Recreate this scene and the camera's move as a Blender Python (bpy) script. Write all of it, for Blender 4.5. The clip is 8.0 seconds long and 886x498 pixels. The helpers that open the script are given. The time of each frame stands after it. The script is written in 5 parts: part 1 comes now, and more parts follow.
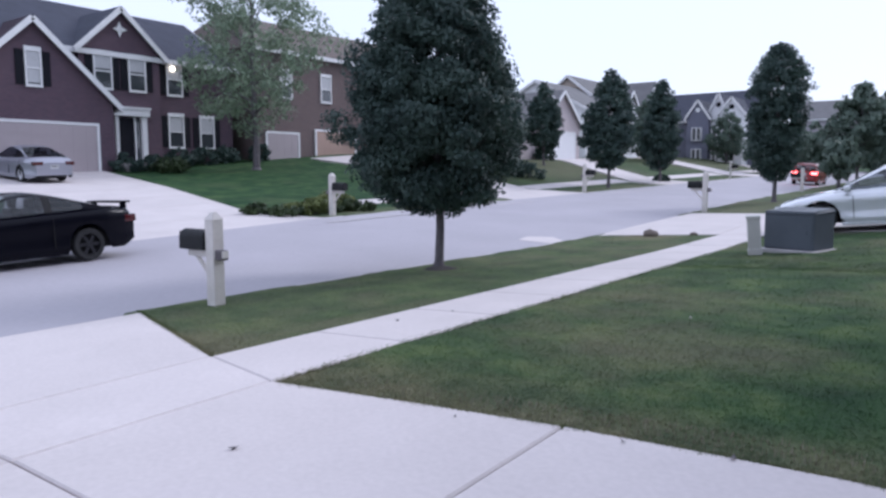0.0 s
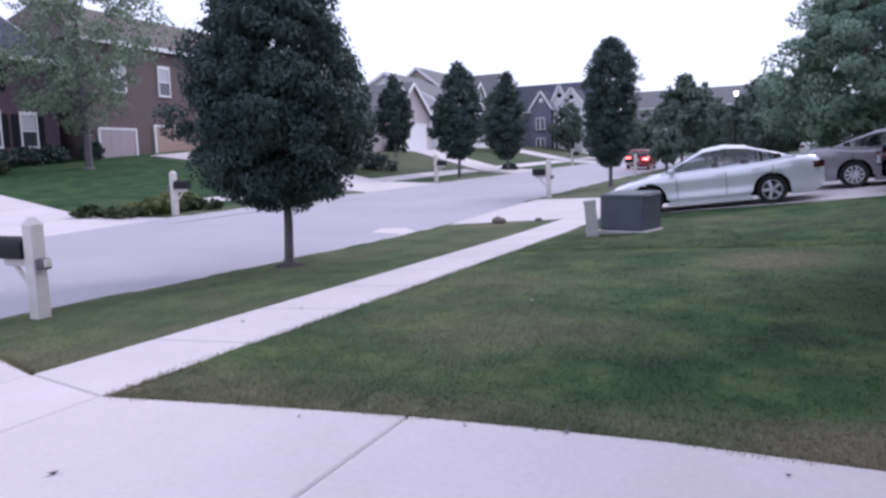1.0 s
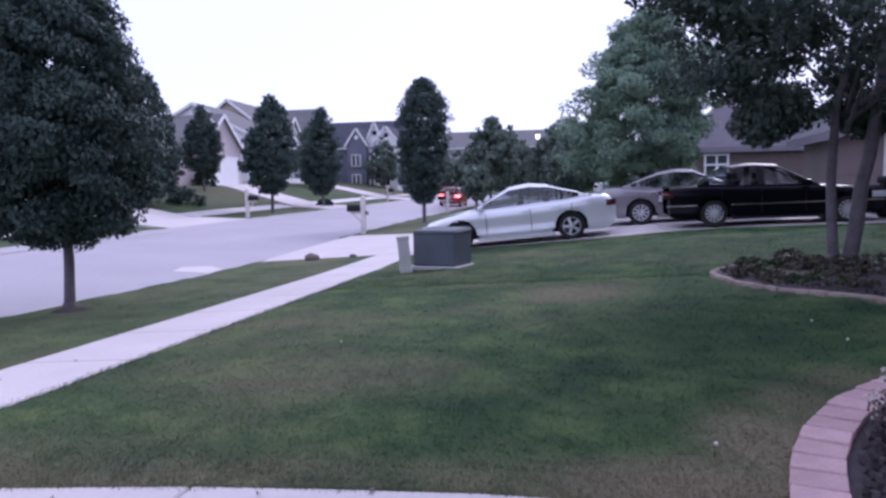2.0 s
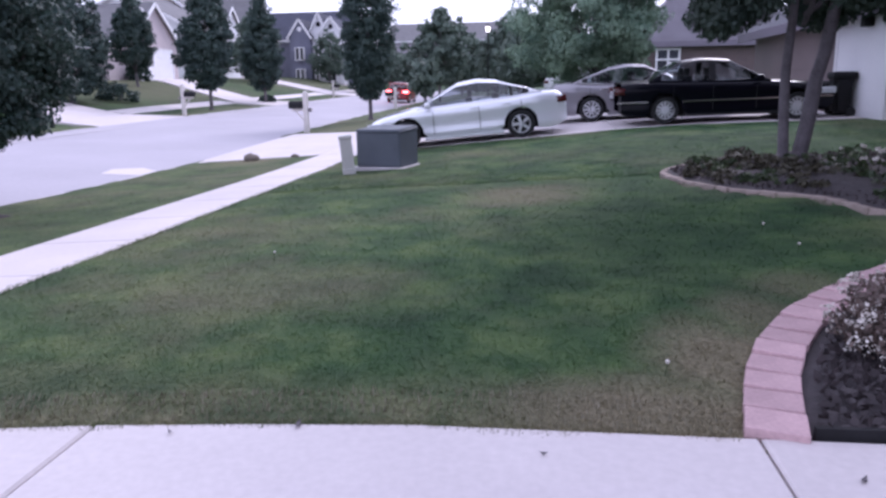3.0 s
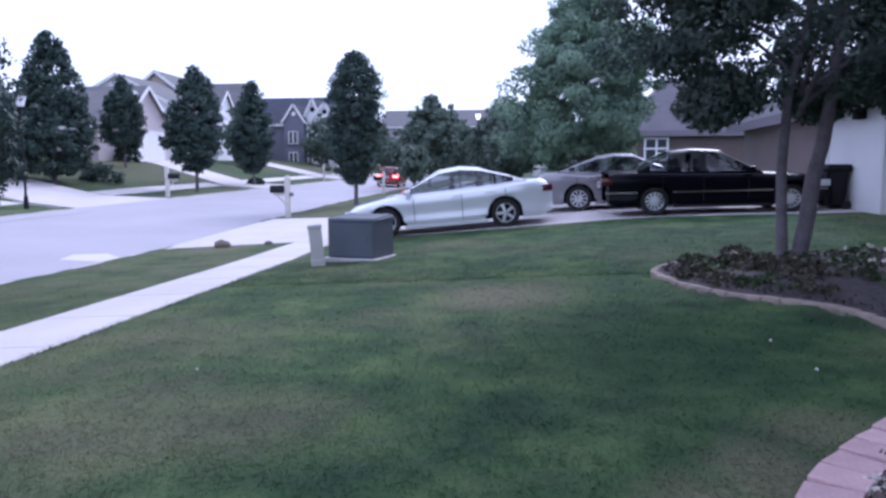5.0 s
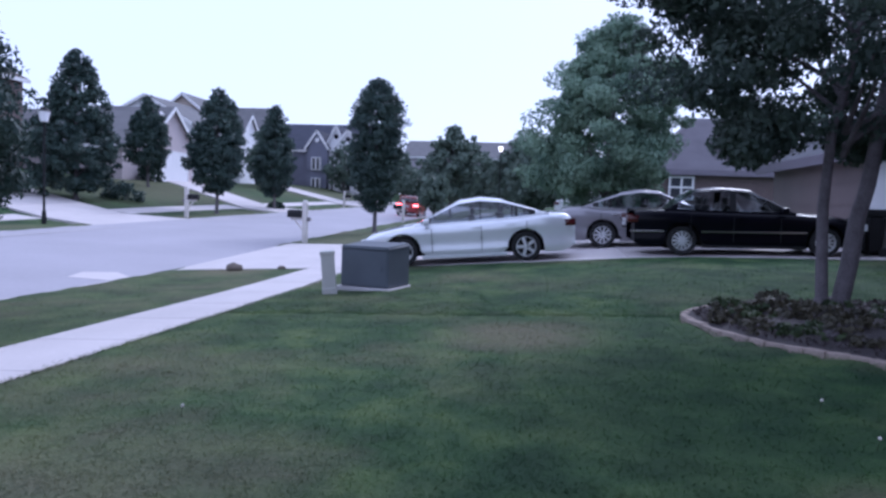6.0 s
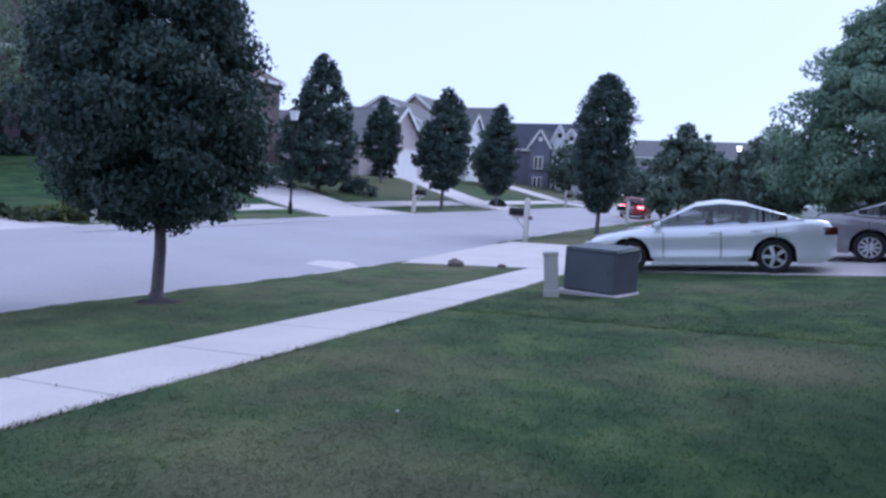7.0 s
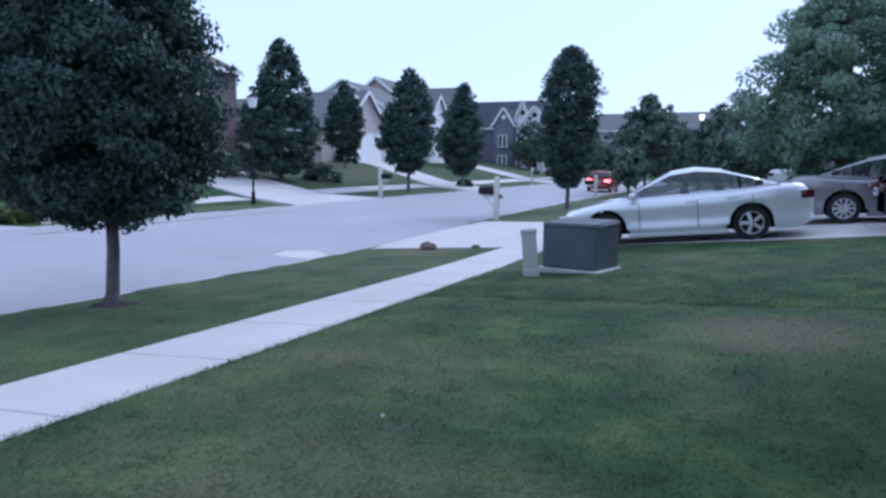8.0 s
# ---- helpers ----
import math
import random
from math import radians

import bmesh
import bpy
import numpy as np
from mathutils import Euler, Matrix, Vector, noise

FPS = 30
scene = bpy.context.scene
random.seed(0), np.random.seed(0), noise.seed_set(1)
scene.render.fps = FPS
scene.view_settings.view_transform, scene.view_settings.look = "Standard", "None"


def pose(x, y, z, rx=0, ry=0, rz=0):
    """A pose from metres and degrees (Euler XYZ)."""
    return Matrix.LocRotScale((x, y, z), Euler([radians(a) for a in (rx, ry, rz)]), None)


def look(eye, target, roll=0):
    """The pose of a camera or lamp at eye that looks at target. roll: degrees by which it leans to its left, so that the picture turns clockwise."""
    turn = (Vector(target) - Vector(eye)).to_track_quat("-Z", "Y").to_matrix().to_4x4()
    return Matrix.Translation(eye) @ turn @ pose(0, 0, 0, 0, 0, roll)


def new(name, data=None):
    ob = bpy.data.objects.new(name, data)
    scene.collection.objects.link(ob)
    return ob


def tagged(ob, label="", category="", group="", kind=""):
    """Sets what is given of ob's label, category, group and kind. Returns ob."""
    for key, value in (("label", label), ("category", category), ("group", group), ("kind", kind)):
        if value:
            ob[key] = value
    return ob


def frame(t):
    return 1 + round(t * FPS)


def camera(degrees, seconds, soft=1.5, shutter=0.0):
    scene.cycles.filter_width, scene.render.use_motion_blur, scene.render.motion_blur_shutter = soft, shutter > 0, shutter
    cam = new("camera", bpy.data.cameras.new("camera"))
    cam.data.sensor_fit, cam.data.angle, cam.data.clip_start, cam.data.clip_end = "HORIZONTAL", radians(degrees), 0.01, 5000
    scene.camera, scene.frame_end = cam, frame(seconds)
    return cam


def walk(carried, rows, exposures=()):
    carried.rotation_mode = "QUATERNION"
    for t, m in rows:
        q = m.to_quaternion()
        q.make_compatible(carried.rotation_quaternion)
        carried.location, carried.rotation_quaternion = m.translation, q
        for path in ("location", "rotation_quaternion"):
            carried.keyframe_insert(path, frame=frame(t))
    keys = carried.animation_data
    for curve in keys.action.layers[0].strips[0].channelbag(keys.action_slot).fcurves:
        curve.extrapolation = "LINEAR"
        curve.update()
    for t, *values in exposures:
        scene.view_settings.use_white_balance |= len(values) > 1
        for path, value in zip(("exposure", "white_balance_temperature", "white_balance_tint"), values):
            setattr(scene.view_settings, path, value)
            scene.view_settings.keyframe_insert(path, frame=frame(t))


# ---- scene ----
cam = camera(62.9, 8.0, soft=2.7)
PATH = [
    (0, (-0.397, 0.208, 1.497), (-1.581, 1.806, 1.289), -0.2),
    (0.2, (-0.365, 0.208, 1.496), (-1.479, 1.852, 1.262), -0.4),
    (0.5, (-0.317, 0.207, 1.495), (-1.313, 1.926, 1.262), 0.1),
    (0.8, (-0.306, 0.258, 1.496), (-1.176, 2.041, 1.241), -1.0),
    (1, (-0.298, 0.292, 1.497), (-1.148, 2.087, 1.262), -1.7),
    (1.2, (-0.281, 0.362, 1.497), (-1.032, 2.21, 1.35), -0.7),
    (1.5, (-0.256, 0.468, 1.498), (-0.816, 2.384, 1.378), 0.4),
    (2, (-0.322, 0.648, 1.478), (-0.698, 2.607, 1.33), -1.0),
    (2.2, (-0.34, 0.73, 1.472), (-0.658, 2.694, 1.252), -0.6),
    (3.3, (-0.266, 1.191, 1.506), (-0.502, 3.126, 1.061), -1.1),
    (3.5, (-0.227, 1.248, 1.519), (-0.483, 3.193, 1.127), -1.0),
    (3.7, (-0.224, 1.333, 1.522), (-0.48, 3.284, 1.162), -0.3),
    (4, (-0.22, 1.46, 1.526), (-0.418, 3.429, 1.236), 1.3),
    (4.2, (-0.214, 1.588, 1.541), (-0.385, 3.569, 1.319), 1.5),
    (4.3, (-0.21, 1.653, 1.548), (-0.365, 3.639, 1.377), 0.8),
    (4.5, (-0.204, 1.781, 1.563), (-0.328, 3.769, 1.385), 0.2),
    (4.7, (-0.178, 1.9, 1.562), (-0.287, 3.886, 1.351), -0.6),
    (4.8, (-0.166, 1.959, 1.562), (-0.287, 3.944, 1.349), -0.6),
    (5, (-0.14, 2.078, 1.561), (-0.361, 4.055, 1.355), -0.2),
    (5.2, (-0.14, 2.189, 1.569), (-0.459, 4.153, 1.367), -0.0),
    (6.3, (-0.265, 2.767, 1.514), (-0.532, 4.746, 1.408), 2.5),
    (6.5, (-0.347, 2.893, 1.508), (-0.8, 4.834, 1.342), 3.5),
    (6.7, (-0.395, 3.006, 1.504), (-0.981, 4.908, 1.311), 3.8),
    (6.8, (-0.418, 3.062, 1.503), (-1.108, 4.929, 1.305), 3.5),
    (7, (-0.466, 3.175, 1.499), (-1.307, 4.983, 1.348), 3.5),
    (7.2, (-0.533, 3.255, 1.486), (-1.459, 5.014, 1.27), 3.3),
    (7.3, (-0.566, 3.295, 1.479), (-1.579, 5.005, 1.256), 2.6),
    (7.5, (-0.633, 3.375, 1.466), (-1.649, 5.084, 1.252), 1.6),
    (7.7, (-0.678, 3.464, 1.462), (-1.596, 5.229, 1.256), 1.5),
    (7.8, (-0.701, 3.508, 1.459), (-1.55, 5.307, 1.257), 1.5),
    (8, (-0.746, 3.597, 1.455), (-1.504, 5.437, 1.26), 0.7),
]
walk(cam, [(t, look(eye, target, roll)) for t, eye, target, roll in PATH],
     [(0.0, 0.28, 5750, 15), (0.5, 0.36, 5850, 20), (1.0, 0.4, 5800, 25), (2.0, 0.33, 5550, 33), (3.5, 0.82, 5850, 27), (4.5, 0.74, 5450, 29), (5.2, 0.54, 5250, 23), (6.5, 0.18, 5100, 22), (7.5, 0.15, 5050, 13), (8.0, 0.16, 5000, 11)])

# ---- light: flat dusk under a bright overcast sky ----
world = bpy.data.worlds.new("overcast_sky")
scene.world = world
world.use_nodes = True
wn = world.node_tree.nodes
wl = world.node_tree.links
sky = wn.new("ShaderNodeTexSky")
sky.sky_type = "NISHITA"
sky.sun_disc = False
sky.sun_elevation = radians(36)
sky.sun_rotation = radians(19)
haze = wn.new("ShaderNodeMix")
haze.data_type = "RGBA"
haze.inputs[0].default_value = 0.86
haze.inputs[7].default_value = (7.6, 8.0, 9.0, 1)
wl.new(sky.outputs[0], haze.inputs[6])
wl.new(haze.outputs[2], wn["Background"].inputs[0])
wn["Background"].inputs[1].default_value = 0.11
sun = new("sun", bpy.data.lights.new("sun", "SUN"))
sun.data.energy = 1.3
sun.data.angle = radians(16)
sun.data.color = (1.0, 0.96, 0.9)
sun.matrix_world = look((9, 26, 20), (0, 0, 0))


# ---- materials ----
def material(name, base, rough=0.7, metal=0.0, vary=0.25, scale=6.0, fine=60.0, bump=0.15, tint=None, per_object=0.0, coat=0.0, space="Object", spec=0.5):
    """Paint, stone, cloth or metal with broad stains, fine grain and a little relief."""
    m = bpy.data.materials.new(name)
    m.use_nodes = True
    n, l = m.node_tree.nodes, m.node_tree.links
    b = n["Principled BSDF"]
    b.inputs["Roughness"].default_value = rough
    b.inputs["Metallic"].default_value = metal
    b.inputs["Coat Weight"].default_value = coat
    b.inputs["Coat Roughness"].default_value = 0.05
    b.inputs["Specular IOR Level"].default_value = spec
    tc = n.new("ShaderNodeTexCoord")
    big, small = n.new("ShaderNodeTexNoise"), n.new("ShaderNodeTexNoise")
    big.inputs["Scale"].default_value, small.inputs["Scale"].default_value = scale, fine
    big.inputs["Detail"].default_value = small.inputs["Detail"].default_value = 4
    for q in (big, small):
        l.new(tc.outputs[space], q.inputs["Vector"])
    add = n.new("ShaderNodeMath")
    add.operation = "MULTIPLY_ADD"
    add.inputs[1].default_value = 0.55
    l.new(big.outputs[0], add.inputs[0])
    half = n.new("ShaderNodeMath")
    half.operation = "MULTIPLY"
    half.inputs[1].default_value = 0.45
    l.new(small.outputs[0], half.inputs[0])
    l.new(half.outputs[0], add.inputs[2])
    ramp = n.new("ShaderNodeValToRGB")
    ramp.color_ramp.elements[0].position, ramp.color_ramp.elements[1].position = 0.3, 0.7
    lo = tint if tint else tuple(c * (1 - vary) for c in base)
    hi = tuple(min(1, c * (1 + vary)) for c in base)
    ramp.color_ramp.elements[0].color, ramp.color_ramp.elements[1].color = (*lo, 1), (*hi, 1)
    l.new(add.outputs[0], ramp.inputs[0])
    out = ramp.outputs[0]
    if per_object:
        oi = n.new("ShaderNodeObjectInfo")
        hsv = n.new("ShaderNodeHueSaturation")
        mr = n.new("ShaderNodeMapRange")
        mr.inputs["To Min"].default_value, mr.inputs["To Max"].default_value = 1 - per_object, 1 + per_object
        l.new(oi.outputs["Random"], mr.inputs["Value"])
        l.new(mr.outputs[0], hsv.inputs["Value"])
        l.new(out, hsv.inputs["Color"])
        out = hsv.outputs[0]
    l.new(out, b.inputs["Base Color"])
    if bump:
        bp = n.new("ShaderNodeBump")
        bp.inputs["Strength"].default_value = bump
        bp.inputs["Distance"].default_value = 0.02
        l.new(add.outputs[0], bp.inputs["Height"])
        l.new(bp.outputs[0], b.inputs["Normal"])
    return m


def leaf_material(name, dark, light):
    m = bpy.data.materials.new(name)
    m.use_nodes = True
    n, l = m.node_tree.nodes, m.node_tree.links
    b = n["Principled BSDF"]
    b.inputs["Roughness"].default_value = 0.6
    geo = n.new("ShaderNodeNewGeometry")
    ramp = n.new("ShaderNodeValToRGB")
    ramp.color_ramp.elements[0].color, ramp.color_ramp.elements[1].color = (*dark, 1), (*light, 1)
    # each leaf a little different, whole boughs more so
    tc, bough = n.new("ShaderNodeTexCoord"), n.new("ShaderNodeTexNoise")
    bough.inputs["Scale"].default_value, bough.inputs["Detail"].default_value = 1.1, 3
    l.new(tc.outputs["Object"], bough.inputs["Vector"])
    spread, both = n.new("ShaderNodeMapRange"), n.new("ShaderNodeMath")
    spread.inputs["From Min"].default_value, spread.inputs["From Max"].default_value = 0.3, 0.7
    l.new(bough.outputs[0], spread.inputs["Value"])
    both.operation = "MULTIPLY_ADD"
    both.inputs[1].default_value = 0.3
    half = n.new("ShaderNodeMath")
    half.operation = "MULTIPLY"
    half.inputs[1].default_value = 0.7
    l.new(spread.outputs[0], half.inputs[0])
    l.new(geo.outputs["Random Per Island"], both.inputs[0])
    l.new(half.outputs[0], both.inputs[2])
    l.new(both.outputs[0], ramp.inputs[0])
    l.new(ramp.outputs[0], b.inputs["Base Color"])
    tr = n.new("ShaderNodeBsdfTranslucent")
    l.new(ramp.outputs[0], tr.inputs[0])
    mix = n.new("ShaderNodeMixShader")
    mix.inputs[0].default_value = 0.25
    l.new(b.outputs[0], mix.inputs[1])
    l.new(tr.outputs[0], mix.inputs[2])
    l.new(mix.outputs[0], n["Material Output"].inputs[0])
    return m


def lawn_material(name, space="Object", gain=1.0, relief=True):
    m = bpy.data.materials.new(name)
    m.use_nodes = True
    n, l = m.node_tree.nodes, m.node_tree.links
    b = n["Principled BSDF"]
    b.inputs["Roughness"].default_value = 0.9
    b.inputs["Specular IOR Level"].default_value = 0.15
    tc = n.new("ShaderNodeTexCoord")

    def tex(scale, detail=5, rough=0.6):
        q = n.new("ShaderNodeTexNoise")
        q.inputs["Scale"].default_value, q.inputs["Detail"].default_value = scale, detail
        q.inputs["Roughness"].default_value = rough
        l.new(tc.outputs[space], q.inputs["Vector"])
        return q
    patch, mid, fine = tex(0.42), tex(1.3, 6, 0.65), tex(38, 6, 0.75)

    def ramp(src, stops, k=1.0):
        stops = [(p, tuple(v * k for v in c)) for p, c in stops]
        r = n.new("ShaderNodeValToRGB")
        e = r.color_ramp.elements
        e[0].position, e[0].color = stops[0][0], (*stops[0][1], 1)
        e[1].position, e[1].color = stops[-1][0], (*stops[-1][1], 1)
        for p, c in stops[1:-1]:
            e.new(p).color = (*c, 1)
        l.new(src.outputs[0], r.inputs[0])
        return r

    def mix(a, c, fac, kind="MIX"):
        q = n.new("ShaderNodeMix")
        q.data_type, q.blend_type = "RGBA", kind
        l.new(a.outputs[2] if a.bl_idname == "ShaderNodeMix" else a.outputs[0], q.inputs[6])
        l.new(c.outputs[0], q.inputs[7])
        if isinstance(fac, float):
            q.inputs[0].default_value = fac
        else:
            l.new(fac.outputs[0], q.inputs[0])
        return q
    green = ramp(mid, ((0.36, (0.016, 0.057, 0.024)), (0.5, (0.037, 0.093, 0.034)), (0.64, (0.09, 0.147, 0.053))), gain)
    dry = ramp(fine, ((0.3, (0.1, 0.095, 0.06)), (0.7, (0.25, 0.215, 0.145))), gain)
    where = ramp(patch, ((0.48, (0, 0, 0)), (0.72, (0.6, 0.6, 0.6))))
    grain = ramp(fine, ((0.25, (0.68, 0.68, 0.68)), (0.7, (1.22, 1.22, 1.18))))
    # parched fringe along the driveway and at the strip's end
    sep = n.new("ShaderNodeSeparateXYZ")
    l.new(tc.outputs[space], sep.inputs[0])
    fringe = n.new("ShaderNodeMapRange")
    fringe.inputs["From Min"].default_value, fringe.inputs["From Max"].default_value = 4.75, 4.05
    l.new(sep.outputs[1], fringe.inputs["Value"])
    worn = n.new("ShaderNodeMath")
    worn.operation = "MULTIPLY"
    l.new(fringe.outputs[0], worn.inputs[0])
    l.new(ramp(mid, ((0.35, (0.2, 0.2, 0.2)), (0.65, (0.95, 0.95, 0.95)))).outputs[0], worn.inputs[1])
    bare = n.new("ShaderNodeMapRange")
    bare.inputs["From Min"].default_value, bare.inputs["From Max"].default_value = -8.0, 1.0
    bare.inputs["To Min"].default_value, bare.inputs["To Max"].default_value = 0.8, 0.1
    l.new(sep.outputs[0], bare.inputs["Value"])
    # the lush lawns across the street stay green
    lush, near = n.new("ShaderNodeMapRange"), n.new("ShaderNodeMath")
    lush.inputs["From Min"].default_value, lush.inputs["From Max"].default_value = -18.9, -17.4
    l.new(sep.outputs[0], lush.inputs["Value"])
    near.operation = "MULTIPLY"
    l.new(bare.outputs[0], near.inputs[0])
    l.new(lush.outputs[0], near.inputs[1])
    strip = n.new("ShaderNodeMath")
    strip.operation = "MULTIPLY"
    l.new(near.outputs[0], strip.inputs[0])
    l.new(patch.outputs[0], strip.inputs[1])
    # parched spots with ragged edges: on the lawn, in the kerb strips and round the street tree
    spots = strip
    for cx, cy, rx, ry, s in ((-0.45, 10.5, 1.15, 1.0, 0.75), (-7.2, 28.0, 2.0, 8.5, 0.55), (-7.2, 18.2, 1.2, 1.6, 0.8), (-7.95, 10.28, 0.8, 0.8, 0.5), (-17.6, 44.0, 1.6, 13.0, 0.5), (-17.6, 24.5, 1.3, 2.0, 0.5), (-26.0, 47.0, 9.0, 15.0, 0.55), (-25.0, 80.0, 8.0, 22.0, 0.5), (-5.85, 6.0, 0.35, 3.0, 0.5), (-2.3, 6.3, 1.5, 1.1, 0.45), (-2.9, 8.6, 1.0, 1.4, 0.35), (0.4, 4.25, 1.0, 0.7, 1.0), (0.75, 4.95, 0.55, 0.85, 0.95), (1.1, 5.6, 0.4, 0.7, 0.6), (1.65, 6.4, 0.5, 0.5, 0.5)):
        off, size, far, hit, best = n.new("ShaderNodeVectorMath"), n.new("ShaderNodeVectorMath"), n.new("ShaderNodeVectorMath"), n.new("ShaderNodeMapRange"), n.new("ShaderNodeMath")
        off.operation, size.operation, far.operation, best.operation = "SUBTRACT", "MULTIPLY", "LENGTH", "MAXIMUM"
        off.inputs[1].default_value, size.inputs[1].default_value = (cx, cy, 0), (1 / rx, 1 / ry, 0)
        l.new(tc.outputs[space], off.inputs[0])
        l.new(off.outputs[0], size.inputs[0])
        l.new(size.outputs[0], far.inputs[0])
        ragged = n.new("ShaderNodeMath")
        ragged.operation = "ADD"
        l.new(far.outputs["Value"], ragged.inputs[0])
        l.new(mid.outputs[0], ragged.inputs[1])
        hit.inputs["From Min"].default_value, hit.inputs["From Max"].default_value = 1.65, 0.85
        hit.inputs["To Min"].default_value, hit.inputs["To Max"].default_value = 0.0, s
        l.new(ragged.outputs[0], hit.inputs["Value"])
        l.new(spots.outputs[0], best.inputs[0])
        l.new(hit.outputs[0], best.inputs[1])
        spots = best
    # lusher, darker grass in broad ragged swathes, tree and house shade painted in
    thick = None
    for cx, cy, rx, ry, k in ((1.0, 8.2, 1.8, 3.8, 0.95), (-1.9, 13.0, 2.6, 1.8, 0.35), (3.2, 15.2, 4.0, 2.4, 0.8), (0.3, 5.3, 1.2, 0.8, 0.5)):
        off, size, far, hit, ragged = n.new("ShaderNodeVectorMath"), n.new("ShaderNodeVectorMath"), n.new("ShaderNodeVectorMath"), n.new("ShaderNodeMapRange"), n.new("ShaderNodeMath")
        off.operation, size.operation, far.operation, ragged.operation = "SUBTRACT", "MULTIPLY", "LENGTH", "ADD"
        off.inputs[1].default_value, size.inputs[1].default_value = (cx, cy, 0), (1 / rx, 1 / ry, 0)
        l.new(tc.outputs[space], off.inputs[0])
        l.new(off.outputs[0], size.inputs[0])
        l.new(size.outputs[0], far.inputs[0])
        l.new(far.outputs["Value"], ragged.inputs[0])
        l.new(mid.outputs[0], ragged.inputs[1])
        hit.inputs["From Min"].default_value, hit.inputs["From Max"].default_value = 1.75, 0.9
        hit.inputs["To Min"].default_value, hit.inputs["To Max"].default_value = 0.0, k
        l.new(ragged.outputs[0], hit.inputs["Value"])
        if thick is None:
            thick = hit
        else:
            best = n.new("ShaderNodeMath")
            best.operation = "MAXIMUM"
            l.new(thick.outputs[0], best.inputs[0])
            l.new(hit.outputs[0], best.inputs[1])
            thick = best
    deep = ramp(mid, ((0.36, (0.015, 0.046, 0.02)), (0.64, (0.048, 0.098, 0.037))), gain)
    across = n.new("ShaderNodeMapRange")
    across.inputs["From Min"].default_value, across.inputs["From Max"].default_value = -17.4, -18.9
    across.inputs["To Max"].default_value = 0.7
    l.new(sep.outputs[0], across.inputs["Value"])
    col = mix(mix(mix(mix(mix(mix(green, dry, where), deep, thick), dry, worn), deep, across), dry, spots), grain, 0.75, "MULTIPLY")
    l.new(col.outputs[2], b.inputs["Base Color"])
    bp = n.new("ShaderNodeBump")
    bp.inputs["Strength"].default_value, bp.inputs["Distance"].default_value = 0.35, 0.03
    if relief:
        l.new(fine.outputs[0], bp.inputs["Height"])
        l.new(bp.outputs[0], b.inputs["Normal"])
    else:
        # thin blades let light through
        thin, both = n.new("ShaderNodeBsdfTranslucent"), n.new("ShaderNodeMixShader")
        l.new(col.outputs[2], thin.inputs[0])
        both.inputs[0].default_value = 0.5
        l.new(b.outputs[0], both.inputs[1])
        l.new(thin.outputs[0], both.inputs[2])
        l.new(both.outputs[0], n["Material Output"].inputs[0])
    return m


def brick_material(name, c1, c2, mortar):
    m = bpy.data.materials.new(name)
    m.use_nodes = True
    n, l = m.node_tree.nodes, m.node_tree.links
    b = n["Principled BSDF"]
    b.inputs["Roughness"].default_value = 0.9
    tc = n.new("ShaderNodeTexCoord")
    sep, com = n.new("ShaderNodeSeparateXYZ"), n.new("ShaderNodeCombineXYZ")
    l.new(tc.outputs["Object"], sep.inputs[0])
    s = n.new("ShaderNodeMath")
    l.new(sep.outputs[0], s.inputs[0])
    l.new(sep.outputs[1], s.inputs[1])
    l.new(s.outputs[0], com.inputs[0])
    l.new(sep.outputs[2], com.inputs[1])
    br = n.new("ShaderNodeTexBrick")
    br.inputs["Scale"].default_value = 1.0
    br.inputs["Brick Width"].default_value, br.inputs["Row Height"].default_value = 0.21, 0.075
    br.inputs["Mortar Size"].default_value = 0.008
    br.inputs["Color1"].default_value, br.inputs["Color2"].default_value = (*c1, 1), (*c2, 1)
    br.inputs["Mortar"].default_value = (*mortar, 1)
    l.new(com.outputs[0], br.inputs["Vector"])
    l.new(br.outputs[0], b.inputs["Base Color"])
    bp = n.new("ShaderNodeBump")
    bp.inputs["Strength"].default_value, bp.inputs["Distance"].default_value = 0.4, 0.01
    bp.invert = True
    l.new(br.outputs["Fac"], bp.inputs["Height"])
    l.new(bp.outputs[0], b.inputs["Normal"])
    return m


def glass_material(name, tint=(0.02, 0.025, 0.03), spec=0.8, coat=0.5):
    m = bpy.data.materials.new(name)
    m.use_nodes = True
    b = m.node_tree.nodes["Principled BSDF"]
    b.inputs["Base Color"].default_value = (*tint, 1)
    b.inputs["Roughness"].default_value = 0.04
    b.inputs["Specular IOR Level"].default_value = spec
    b.inputs["Coat Weight"].default_value = coat
    b.inputs["Coat Roughness"].default_value = 0.02
    return m


def lamp_material(name, color, strength):
    m = bpy.data.materials.new(name)
    m.use_nodes = True
    b = m.node_tree.nodes["Principled BSDF"]
    b.inputs["Base Color"].default_value = (*color, 1)
    b.inputs["Emission Color"].default_value = (*color, 1)
    b.inputs["Emission Strength"].default_value = strength
    b.inputs["Roughness"].default_value = 0.2
    return m


